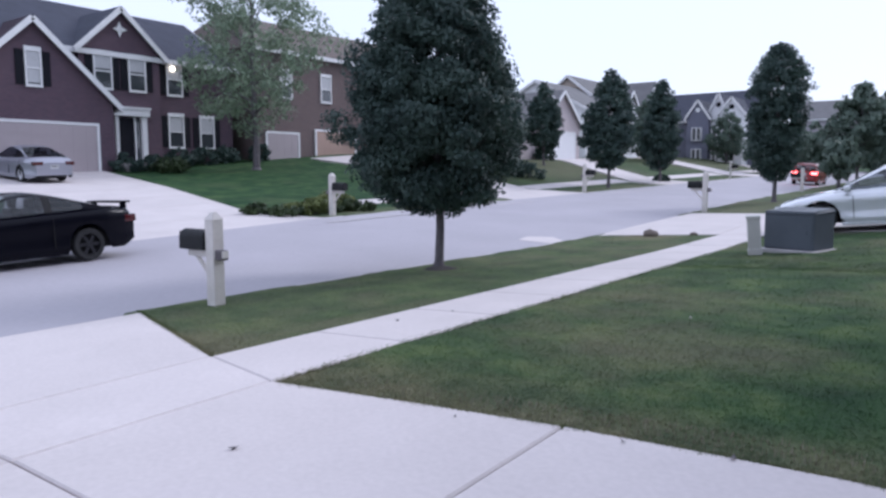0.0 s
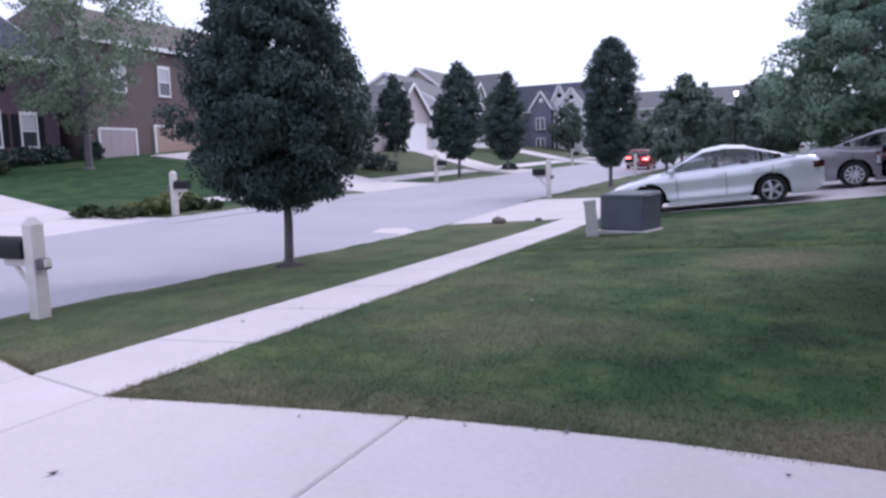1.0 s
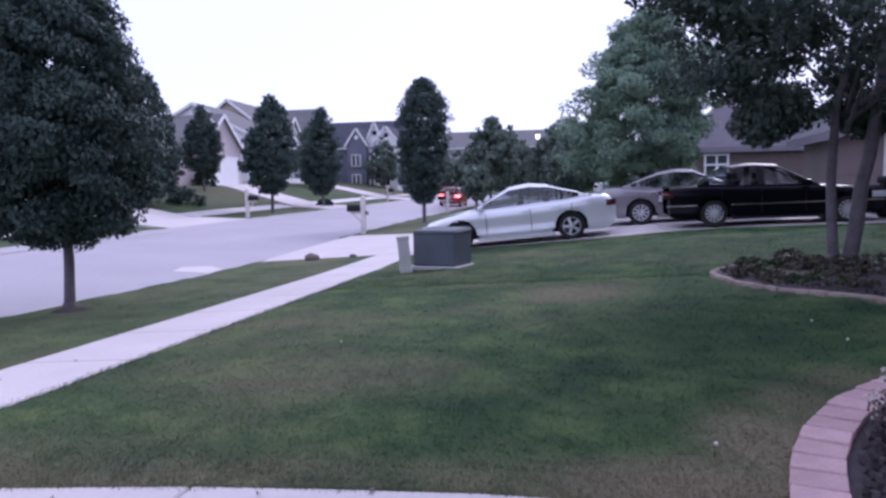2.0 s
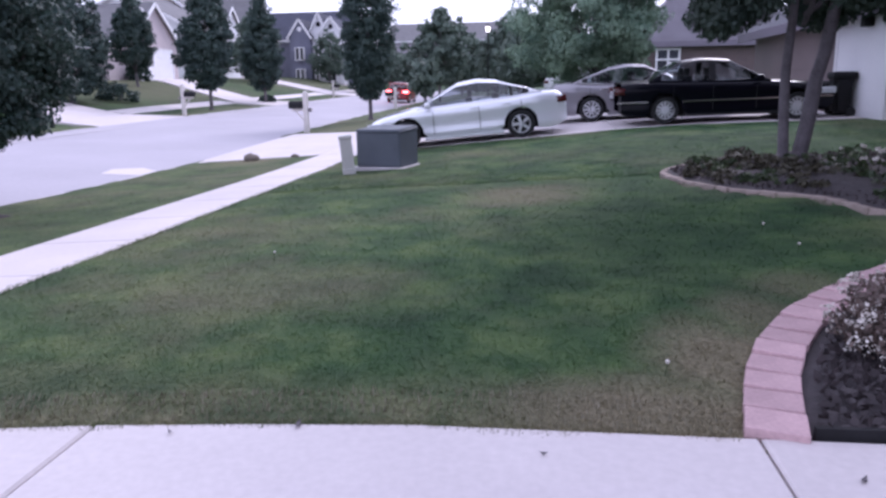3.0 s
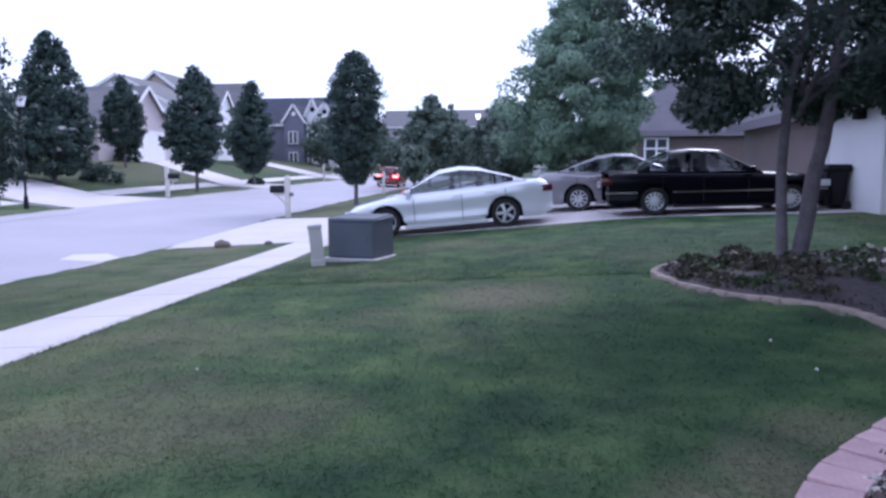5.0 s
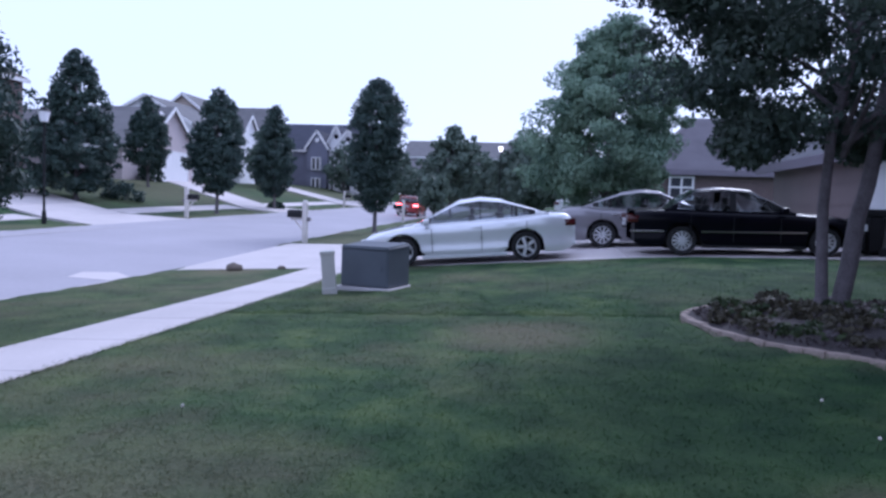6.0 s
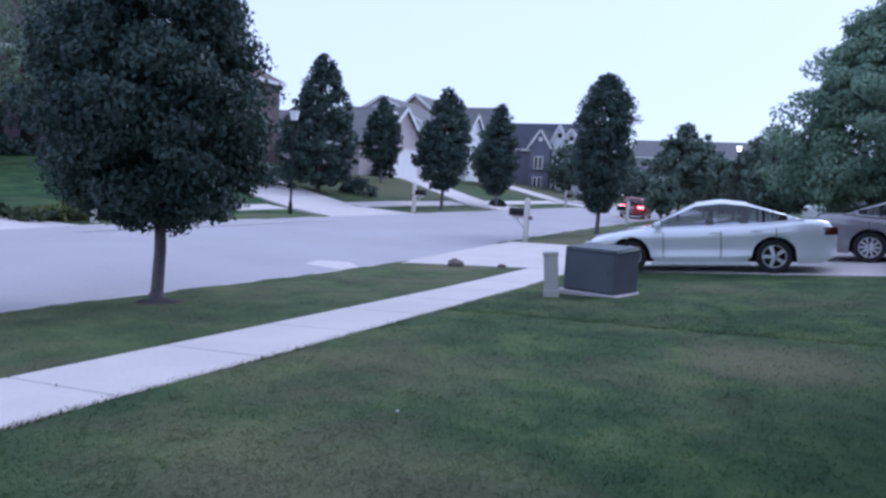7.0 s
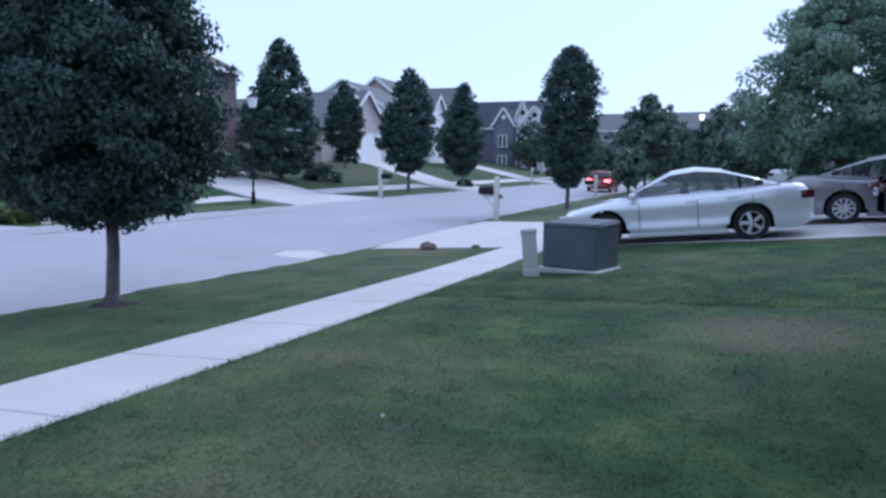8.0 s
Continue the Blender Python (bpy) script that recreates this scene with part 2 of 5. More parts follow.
LAWN = lawn_material("lawn_grass", gain=0.92)
CONCRETE = material("broom_finished_concrete", (0.6, 0.545, 0.54), 0.85, vary=0.1, scale=0.9, fine=25, bump=0.03, per_object=0.03, space="Object")
STREET = material("pale_street_concrete", (0.4, 0.375, 0.41), 0.85, vary=0.1, scale=0.35, fine=14, bump=0.1)
CURB = material("curb_concrete", (0.5, 0.47, 0.48), 0.85, vary=0.12, scale=2, fine=30)
BARK = material("grey_brown_bark", (0.13, 0.115, 0.125), 0.95, vary=0.4, scale=7, fine=40, bump=0.7)
LEAF_DARK = leaf_material("dark_pear_leaves", (0.02, 0.045, 0.044), (0.07, 0.112, 0.088))
LEAF_MID = leaf_material("maple_leaves", (0.07, 0.14, 0.1), (0.31, 0.43, 0.3))
LEAF_PALE = leaf_material("pale_grey_green_leaves", (0.1, 0.15, 0.1), (0.32, 0.4, 0.27))
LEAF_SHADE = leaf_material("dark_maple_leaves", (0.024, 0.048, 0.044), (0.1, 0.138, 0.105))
LEAF_BRONZE = leaf_material("bronze_green_leaves", (0.025, 0.026, 0.018), (0.105, 0.092, 0.058))
LEAF_BLUSH = leaf_material("tan_pink_leaves", (0.04, 0.03, 0.026), (0.3, 0.22, 0.19))
# far foliage is paler: the haze of distance is put into its colour
LEAF_FAR = leaf_material("hazed_distant_leaves", (0.06, 0.098, 0.078), (0.165, 0.215, 0.165))
LEAF_YELLOW = leaf_material("yellow_green_shrub_leaves", (0.06, 0.085, 0.03), (0.2, 0.23, 0.07))
LEAF_SHRUB = leaf_material("shrub_leaves", (0.02, 0.04, 0.02), (0.07, 0.1, 0.035))
WHITE = material("white_painted_trim", (0.78, 0.77, 0.78), 0.55, vary=0.05, scale=3, fine=40, bump=0.05)
POST = material("weathered_white_post", (0.62, 0.58, 0.55), 0.75, vary=0.14, scale=6, fine=40, bump=0.15)
BLACK = material("black_enamel", (0.014, 0.014, 0.016), 0.6, vary=0.3, scale=8, fine=60, bump=0.05, spec=0.25)
BRICK_RED = brick_material("dark_red_brick", (0.115, 0.067, 0.09), (0.082, 0.052, 0.074), (0.14, 0.11, 0.135))
BRICK_TAN = brick_material("brown_brick", (0.15, 0.105, 0.1), (0.115, 0.082, 0.085), (0.19, 0.16, 0.155))
SHINGLE = material("charcoal_roof_shingles", (0.05, 0.054, 0.078), 0.95, vary=0.25, scale=1.2, fine=18, bump=0.4)
SHINGLE_BROWN = material("brown_roof_shingles", (0.13, 0.105, 0.095), 0.95, vary=0.25, scale=1.2, fine=18, bump=0.4)
SHINGLE_GREY = material("grey_roof_shingles", (0.17, 0.165, 0.17), 0.95, vary=0.2, scale=1.2, fine=18, bump=0.4)
SHINGLE_MAUVE = material("mauve_grey_roof_shingles", (0.13, 0.12, 0.14), 0.95, vary=0.2, scale=1.2, fine=18, bump=0.4)
SIDING_WHITE = material("white_vinyl_siding", (0.82, 0.81, 0.83), 0.6, vary=0.05, scale=1, fine=20, bump=0.05)
SIDING_GREY = material("lavender_grey_siding", (0.36, 0.33, 0.36), 0.65, vary=0.08, scale=1, fine=20, bump=0.05)
SIDING_SLATE = material("slate_blue_siding", (0.17, 0.175, 0.23), 0.85, vary=0.15, scale=1.0, fine=14, bump=0.2)
SIDING_DUSK = material("dusky_mauve_siding", (0.2, 0.175, 0.215), 0.7, vary=0.1, scale=1, fine=20, bump=0.05)
SIDING_MAUVE = material("pale_mauve_siding", (0.5, 0.43, 0.44), 0.65, vary=0.08, scale=1, fine=20, bump=0.05)
DOOR_PEACH = material("peach_garage_paint", (0.42, 0.29, 0.24), 0.6, vary=0.06, scale=1, fine=20, bump=0.03)
# brown that includes the deep shade over the neighbour's garage front
DOOR_BROWN = material("shaded_brown_garage", (0.19, 0.15, 0.15), 0.7, vary=0.1, scale=1, fine=20, bump=0.05)
SIDING_TAN = material("tan_siding", (0.42, 0.35, 0.3), 0.65, vary=0.08, scale=1, fine=20, bump=0.05)
GARAGE = material("pale_garage_door_paint", (0.42, 0.36, 0.375), 0.55, vary=0.05, scale=1, fine=20, bump=0.03)
SHUTTER = material("black_shutter_paint", (0.012, 0.012, 0.018), 0.8, vary=0.2, scale=4, fine=30, bump=0.05, spec=0.2)
PANE = glass_material("window_glass", (0.05, 0.055, 0.065))
CURTAIN = material("pale_blind", (0.5, 0.5, 0.52), 0.8, vary=0.08, scale=5, fine=40, bump=0.05)
PORCH_LIGHT = lamp_material("lit_bulb", (1.0, 0.86, 0.66), 6.0)
GREEN_BOX = material("faded_utility_green_paint", (0.085, 0.1, 0.122), 0.6, vary=0.14, scale=2.5, fine=40, bump=0.06)
PEDESTAL = material("pale_plastic_pedestal", (0.5, 0.49, 0.47), 0.6, vary=0.08, scale=4, fine=40, bump=0.05)
PAVER = material("red_brick_paver", (0.48, 0.325, 0.335), 0.9, vary=0.22, scale=4, fine=45, bump=0.3, per_object=0.12)
STONE = material("tan_edging_stone", (0.3, 0.24, 0.21), 0.9, vary=0.25, scale=5, fine=40, bump=0.3, per_object=0.12)
MULCH = material("dark_mulch", (0.05, 0.042, 0.045), 0.95, vary=0.5, scale=9, fine=70, bump=0.9)
ROCK = material("brown_field_stone", (0.17, 0.14, 0.12), 0.9, vary=0.3, scale=6, fine=40, bump=0.4)
PETAL = material("white_petals", (0.62, 0.58, 0.53), 0.7, vary=0.1, scale=20, fine=90, bump=0.0)
RUBBER = material("tyre_rubber", (0.018, 0.018, 0.02), 0.85, vary=0.2, scale=9, fine=60, bump=0.1)
ALLOY = material("alloy_wheel", (0.72, 0.72, 0.75), 0.35, metal=0.45, vary=0.06, scale=6, fine=60, bump=0.0)
CHROME = material("chrome_strip", (0.7, 0.7, 0.72), 0.15, metal=1.0, vary=0.03, scale=6, fine=60, bump=0.0)
CAR_GLASS = bpy.data.materials.new("car_glass")
CAR_GLASS.use_nodes = True
cn, cl = CAR_GLASS.node_tree.nodes, CAR_GLASS.node_tree.links
clear, gloss, both, bend = cn.new("ShaderNodeBsdfTransparent"), cn.new("ShaderNodeBsdfGlossy"), cn.new("ShaderNodeMixShader"), cn.new("ShaderNodeFresnel")
clear.inputs[0].default_value = (0.6, 0.64, 0.68, 1)
gloss.inputs["Roughness"].default_value = 0.03
bend.inputs[0].default_value = 1.75
cl.new(bend.outputs[0], both.inputs[0])
cl.new(clear.outputs[0], both.inputs[1])
cl.new(gloss.outputs[0], both.inputs[2])
cl.new(both.outputs[0], cn["Material Output"].inputs[0])
SEAT_CLOTH = material("grey_seat_cloth", (0.09, 0.088, 0.095), 0.9, vary=0.15, bump=0.1)
CAR_INSIDE = material("dark_car_underside", (0.012, 0.012, 0.014), 0.9, vary=0.2, bump=0.0)
TAIL_LENS = material("red_tail_lens", (0.07, 0.008, 0.01), 0.15, vary=0.1, bump=0.0, coat=0.6)
TAIL_LIT = lamp_material("lit_tail_lamp", (1.0, 0.1, 0.09), 9.0)
HEAD_LENS = material("clear_head_lamp", (0.6, 0.62, 0.65), 0.1, vary=0.05, bump=0.0, coat=0.8)
PLATE = material("pale_number_plate", (0.6, 0.6, 0.62), 0.5, vary=0.05, bump=0.0)


def car_paint(name, c, metal=0.4, rough=0.32, coat=0.8, spec=0.5):
    return material(name, c, rough, metal=metal, vary=0.03, scale=3, fine=120, bump=0.0, coat=coat, spec=spec)


PAINT_SILVER = car_paint("silver_car_paint", (0.84, 0.85, 0.9), 0.3, 0.26, coat=1.0)
PAINT_PEWTER = car_paint("pewter_car_paint", (0.36, 0.36, 0.42), 0.45)
DARK_RIM = material("dark_alloy_wheel", (0.03, 0.03, 0.035), 0.4, metal=0.5, vary=0.06, scale=6, fine=60, bump=0.0)
PAINT_GREY = car_paint("warm_grey_car_paint", (0.27, 0.255, 0.28), 0.4)
PAINT_BLACK = car_paint("black_car_paint", (0.004, 0.004, 0.008), 0.0, 0.25, coat=0.05, spec=0.1)
PAINT_RED = car_paint("red_car_paint", (0.28, 0.02, 0.022), 0.0, 0.3, coat=0.3)



# ---- building tools ----
def part(name, bm, mat, parent=None, label="", smooth=0.0):
    """Links a bmesh as one mesh object, under a thing or part where one is given."""
    me = bpy.data.meshes.new(name)
    bm.to_mesh(me)
    bm.free()
    for q in (mat if isinstance(mat, (list, tuple)) else (mat,)):
        me.materials.append(q)
    if smooth:
        for p in me.polygons:
            p.use_smooth = True
        me.set_sharp_from_angle(angle=radians(smooth))
    ob = new(name, me)
    if parent:
        ob.parent = parent
    if label:
        ob["label"] = label
    return ob


def thing(name, x, y, z, rz=0, label="", category="", group="", kind=""):
    e = new(name)
    e.matrix_basis = pose(x, y, z, 0, 0, rz)
    e.empty_display_size = 0.2
    return tagged(e, label, category, group, kind)


def box(bm, x0, x1, y0, y1, z0, z1, bevel=0.0):
    r = bmesh.ops.create_cube(bm, size=1.0)
    for v in r["verts"]:
        v.co = Vector((x0 + (v.co.x + 0.5) * (x1 - x0), y0 + (v.co.y + 0.5) * (y1 - y0), z0 + (v.co.z + 0.5) * (z1 - z0)))
    if bevel:
        es = list({e for v in r["verts"] for e in v.link_edges})
        bmesh.ops.bevel(bm, geom=es, offset=bevel, segments=2, affect="EDGES", profile=0.6)
    return bm


def boxed(*a, bevel=0.0):
    return box(bmesh.new(), *a, bevel=bevel)


def tube(bm, p, q, r0, r1, seg=8):
    """A tapered round bar from p to q."""
    p, q = Vector(p), Vector(q)
    d = q - p
    m = Matrix.Translation((p + q) / 2) @ d.to_track_quat("Z", "Y").to_matrix().to_4x4()
    bmesh.ops.create_cone(bm, cap_ends=True, segments=seg, radius1=r0, radius2=r1, depth=d.length, matrix=m)
    return bm


def poly(bm, pts):
    return bm.faces.new([bm.verts.new(p) for p in pts])


def slab(pts, thick=0.1, lift=0.02, bevel=0.012):
    """A paving slab that follows the ground: outline in plan, top just above the ground."""
    bm = bmesh.new()
    top = [bm.verts.new((x, y, ground_z(x, y) + lift)) for x, y in pts]
    low = [bm.verts.new((x, y, ground_z(x, y) + lift - thick)) for x, y in pts]
    f = bm.faces.new(top)
    bm.faces.new(low[::-1])
    k = len(pts)
    for i in range(k):
        bm.faces.new((top[i], low[i], low[(i + 1) % k], top[(i + 1) % k]))
    bmesh.ops.recalc_face_normals(bm, faces=bm.faces)
    if bevel:
        bmesh.ops.bevel(bm, geom=[e for e in f.edges], offset=bevel, segments=1, affect="EDGES")
    return bm


# ---- the land ----
def clamp(v, a, b):
    return max(a, min(b, v))


def near_curb(y):
    return float(np.interp(y, (-40, 4, 10, 15, 19, 26, 32, 41, 90), (-0.6, -0.18, -0.2, -0.215, -0.18, 0.08, 0.22, 0.38, 1.1)))


def far_curb(y):
    return float(np.interp(y, (-60, 4, 15, 90), (-1.6, -0.25, 0.15, 1.53)))


def rise(y):
    return float(np.interp(y, (4, 8, 12, 18, 25), (0.0, 0.025, 0.045, 0.083, 0.075)))


def ground_z(x, y):
    """Height of the finished surface: lawns, walks and street."""
    n, f = near_curb(y), far_curb(y)
    if x > -4.45:
        return n + 0.17 + rise(y) * (clamp(x + 4.45, 0, 7.2) + 0.3 * clamp(x - 2.75, 0, 6))
    if x > -5.6:
        return n + 0.11 + 0.06 * (x + 5.6) / 1.15
    if x > -8.75:
        return n + 0.11 * (x + 8.75) / 3.15
    if x > -16.3:
        u = (-8.75 - x) / 7.55
        return n + (f - n) * u - 0.1 + 0.05 * (1 - (2 * u - 1) ** 2)
    u, s = -18.6 - x, float(np.interp(y, (22, 38), (0.075, 0.165)))
    return f + s * clamp(u, 0, 10) + 0.075 * clamp(u - 10, 0, 16)


def sheet(name, xs, ys, height, mat):
    """A ground sheet over a net of lines."""
    verts = [(x, y, height(x, y)) for y in ys for x in xs]
    nx = len(xs)
    faces = [(j * nx + i, j * nx + i + 1, (j + 1) * nx + i + 1, (j + 1) * nx + i) for j in range(len(ys) - 1) for i in range(nx - 1)]
    me = bpy.data.meshes.new(name)
    me.from_pydata(verts, [], faces)
    me.materials.append(mat)
    for p in me.polygons:
        p.use_smooth = True
    return new(name, me)


PAVER_LINE = [(0.74, 4.07), (0.83, 4.45), (0.96, 4.85), (1.13, 5.22), (1.36, 5.6), (1.65, 5.95), (2.03, 6.35), (2.45, 6.72), (2.95, 7.1), (3.5, 7.45), (4.1, 7.7), (4.8, 7.85)]
STONE_LINE = [(3.05, 13.0), (2.55, 12.85), (2.1, 12.62), (1.75, 12.3), (1.58, 11.92), (1.62, 11.5), (1.8, 10.95), (2.1, 10.4), (2.45, 10.02), (2.8, 9.75), (3.05, 9.4), (3.2, 8.9), (3.5, 8.5), (4.0, 8.3), (4.8, 8.2)]
BED_FRONT = PAVER_LINE + [(4.8, 4.06)]
BED_TREE = STONE_LINE + [(6.2, 9.0), (6.4, 12.0), (5.0, 13.3)]


def inside(x, y, ring):
    hit = False
    for (xa, ya), (xb, yb) in zip(ring, ring[1:] + ring[:1]):
        if (ya > y) != (yb > y) and x < xa + (xb - xa) * (y - ya) / (yb - ya):
            hit = not hit
    return hit


FAR_DRIVES = (
    ("wide pale driveway up to the brick house's garage", [(-16.2, 6.2), (-19.2, 7.8), (-28.0, 11.6), (-36.95, 13.7)], [(-16.2, 16.2), (-19.2, 15.3), (-28.0, 18.0), (-36.95, 20.1)]),
    ("pale driveway to the brown brick house", [(-16.2, 27.2), (-19.4, 28.4), (-28.0, 32.0), (-36.2, 33.8)], [(-16.2, 34.5), (-19.4, 33.6), (-28.0, 36.5), (-36.2, 38.6)]),
    ("pale driveway up the bank to the garage wing", [(-16.2, 46.3), (-19.4, 47.2), (-24.0, 51.0), (-29.9, 56.0)], [(-16.2, 52.6), (-19.4, 51.8), (-24.0, 55.5), (-29.9, 62.0)]),
    ("pale driveway to a distant house", [(-16.2, 68.0), (-19.4, 69.0), (-31.0, 76.0)], [(-16.2, 74.5), (-19.4, 73.6), (-31.0, 81.0)]),
    ("pale driveway to a further house", [(-16.2, 84.0), (-19.4, 85.0), (-24.0, 91.0)], [(-16.2, 90.5), (-19.4, 89.6), (-22.6, 93.0)]),
)


def drive_edge(x):
    return float(np.interp(x, (-8.75, -5.6, -4.45, -3.2, -2.26, -1.0, 0.6, 7), (5.05, 3.9, 3.58, 3.82, 3.97, 4.09, 4.08, 4.05)))


def paved(x, y):
    """Whether hard surface covers the place."""
    if -16.3 <= x <= -8.75 or -5.6 <= x <= -4.45:
        return True
    if x > -8.75 and -3.0 <= y <= drive_edge(x):
        return True
    return -8.75 < x < 7.3 and 18.9 <= y <= 25.2


def buried(x, y):
    return all(paved(x + a, y + b) for a in (-0.12, 0.12) for b in (-0.12, 0.12))


def soil(x, y):
    z = ground_z(x, y)
    if buried(x, y) or (0.6 < x < 6.5 and (inside(x, y, BED_FRONT) or inside(x, y, BED_TREE))):
        return z - 0.07
    if -37 < x < -16.2 and 5 < y < 95 and any(inside(x, y, a + b[::-1]) for _, a, b in FAR_DRIVES):
        return z - 0.12
    z += 0.018 * noise.noise((x * 0.9, y * 0.9, 0)) + 0.008 * noise.noise((x * 4, y * 4, 3))
    return z


def lines(*runs):
    out = []
    for a, b, s in runs:
        k = max(1, round((b - a) / s))
        out += [a + (b - a) * i / k for i in range(k)]
    return out + [runs[-1][1]]


XS = lines((-2000, -200, 450), (-200, -50, 25), (-50, -38, 2.0), (-38, -16.32, 0.7), (-16.32, -16.28, 0.04), (-16.28, -8.8, 2), (-8.8, -8.6, 0.1),
           (-8.6, -5.6, 0.2), (-5.6, -4.4, 0.12), (-4.4, 4, 0.2), (4, 12, 1.0), (12, 60, 12), (60, 2000, 485))
YS = lines((-1500, -60, 360), (-60, -4, 8), (-4, 3.4, 1), (3.4, 5.2, 0.1), (5.2, 12, 0.25), (12, 18.88, 0.45), (18.88, 18.92, 0.04), (18.92, 25.18, 0.7),
           (25.18, 25.22, 0.04), (25.22, 62, 0.7), (62, 96, 1.4), (96, 140, 10), (140, 2500, 590))
ground = tagged(sheet("ground", XS, YS, soil, LAWN), "mown green lawn with dry brownish patches", "lawn", kind="structure")

road = tagged(sheet("road", lines((-16.3, -8.75, 0.47)), lines((-60, 0, 6), (0, 60, 1.5), (60, 150, 6)), lambda x, y: ground_z(x, y), STREET),
              "pale grey residential street with worn concrete surface", "street", kind="structure")


def curb_run(name, x, y0, y1, side):
    """A low rolled kerb along the street; side: 1 where the lawn lies to the right."""
    bm = bmesh.new()
    prof = [(-0.5, 0.004), (-0.34, 0.018), (-0.16, 0.055), (0.0, 0.095), (0.12, 0.105), (0.14, 0.0)]
    k = max(2, int((y1 - y0) / 1.5))
    rows = []
    for j in range(k + 1):
        y = y0 + (y1 - y0) * j / k
        base = ground_z(x - side * 0.02, y)
        rows.append([bm.verts.new((x + side * dx, y, base + dz)) for dx, dz in prof])
    for a, b in zip(rows, rows[1:]):
        for i in range(len(prof) - 1):
            bm.faces.new((a[i], a[i + 1], b[i + 1], b[i]))
    bmesh.ops.recalc_face_normals(bm, faces=bm.faces)
    return tagged(part(name, bm, CURB, smooth=40), "low rolled concrete kerb beside the street", "kerb", kind="structure")


curb_run("kerb_near_a", -8.75, 5.5, 17.6, 1)
curb_run("kerb_near_b", -8.75, 25.8, 70, 1)
curb_run("kerb_near_c", -8.75, -40, -4.4, 1)
for y0, y1, s in ((-40, 3.5, "a"), (15.4, 27.6, "b"), (34.2, 46.0, "c"), (52.5, 110, "d")):
    curb_run("kerb_far_" + s, -16.3, y0, y1, -1)

# ---- houses ----
def wall_opening(name, parent, x, yc, zc, w, h, mat_frame=WHITE, shutters=False, light=False, blind=0.5, face=1):
    """A sash window on a wall that looks along +x (face=1): frame, two sashes, panes, head and sill."""
    win = part(name, boxed(x, x + 0.03, yc - w / 2, yc + w / 2, zc - h / 2, zc + h / 2), CAR_INSIDE, parent)
    bm = bmesh.new()
    t = 0.07
    for a in ((yc - w / 2 - t, yc - w / 2 + 0.02), (yc + w / 2 - 0.02, yc + w / 2 + t)):
        box(bm, x, x + 0.09, a[0], a[1], zc - h / 2, zc + h / 2)
    for a in ((zc + h / 2 - 0.02, zc + h / 2 + 0.2), (zc - h / 2 - 0.1, zc - h / 2 + 0.03), (zc - 0.035, zc + 0.035)):
        box(bm, x, x + 0.1, yc - w / 2 - t, yc + w / 2 + t, a[0], a[1])
    part("window_frame", bm, mat_frame, win)
    for z0, z1 in ((zc + 0.04, zc + h / 2 - 0.03), (zc - h / 2 + 0.04, zc - 0.04)):
        part("pane", boxed(x + 0.045, x + 0.055, yc - w / 2 + 0.03, yc + w / 2 - 0.03, z0, z1), PANE, win)
    if blind:
        part("blind", boxed(x + 0.058, x + 0.062, yc - w / 2 + 0.04, yc + w / 2 - 0.04, zc + h / 2 - 0.04 - h * blind, zc + h / 2 - 0.04), CURTAIN, win)
    if shutters:
        for s in (-1, 1):
            a = yc + s * (w / 2 + t + 0.22)
            b2 = boxed(x, x + 0.05, a - 0.2, a + 0.2, zc - h / 2 - 0.02, zc + h / 2 + 0.02, bevel=0.008)
            for i in range(9):
                zz = zc - h / 2 + 0.1 + i * (h - 0.2) / 8
                box(b2, x + 0.05, x + 0.062, a - 0.15, a + 0.15, zz - 0.05, zz + 0.02)
            part("shutter", b2, SHUTTER, win)
    return win


def gable_roof(parent, x0, x1, y0, y1, eave, ridge, mat, along="y", over=0.35, thick=0.14, trim=WHITE, hip=0.0):
    """A pitched roof over a rectangle, with its ridge along x or y; hip pulls the ridge's ends in."""
    bm = bmesh.new()
    if along == "y":
        xm, k = (x0 + x1) / 2, (ridge - eave) / ((x1 - x0) / 2)
        ze = eave - over * k
        a = [(x0 - over, y0 - over, ze), (x0 - over, y1 + over, ze), (xm, y1 + over - hip, ridge), (xm, y0 - over + hip, ridge), (x1 + over, y0 - over, ze), (x1 + over, y1 + over, ze)]
    else:
        ym, k = (y0 + y1) / 2, (ridge - eave) / ((y1 - y0) / 2)
        ze = eave - over * k
        a = [(x1 + over, y0 - over, ze), (x0 - over, y0 - over, ze), (x0 - over + hip, ym, ridge), (x1 + over - hip, ym, ridge), (x1 + over, y1 + over, ze), (x0 - over, y1 + over, ze)]
    v = [bm.verts.new(p) for p in a]
    fs = [bm.faces.new((v[0], v[1], v[2], v[3])), bm.faces.new((v[5], v[4], v[3], v[2]))]
    if hip:
        fs += [bm.faces.new((v[4], v[0], v[3])), bm.faces.new((v[1], v[5], v[2]))]
    bmesh.ops.recalc_face_normals(bm, faces=bm.faces)
    for f in fs:
        if f.normal.z < 0:
            f.normal_flip()
    bmesh.ops.solidify(bm, geom=list(bm.faces), thickness=thick)
    r = part("roof", bm, mat, parent)
    # white boards along the verges and eaves
    if trim:
        runs = [(a[0], a[1]), (a[4], a[5])]
        if not hip:
            runs += [(a[0], a[3]), (a[4], a[3]), (a[1], a[2]), (a[5], a[2])]
        for p, q in runs:
            p, q = Vector(p), Vector(q)
            d = (q - p)
            m = Matrix.Translation((p + q) / 2 - Vector((0, 0, 0.14))) @ d.to_track_quat("X", "Z").to_matrix().to_4x4() @ Matrix.Diagonal((d.length, 0.07, 0.26, 1))
            bt = bmesh.new()
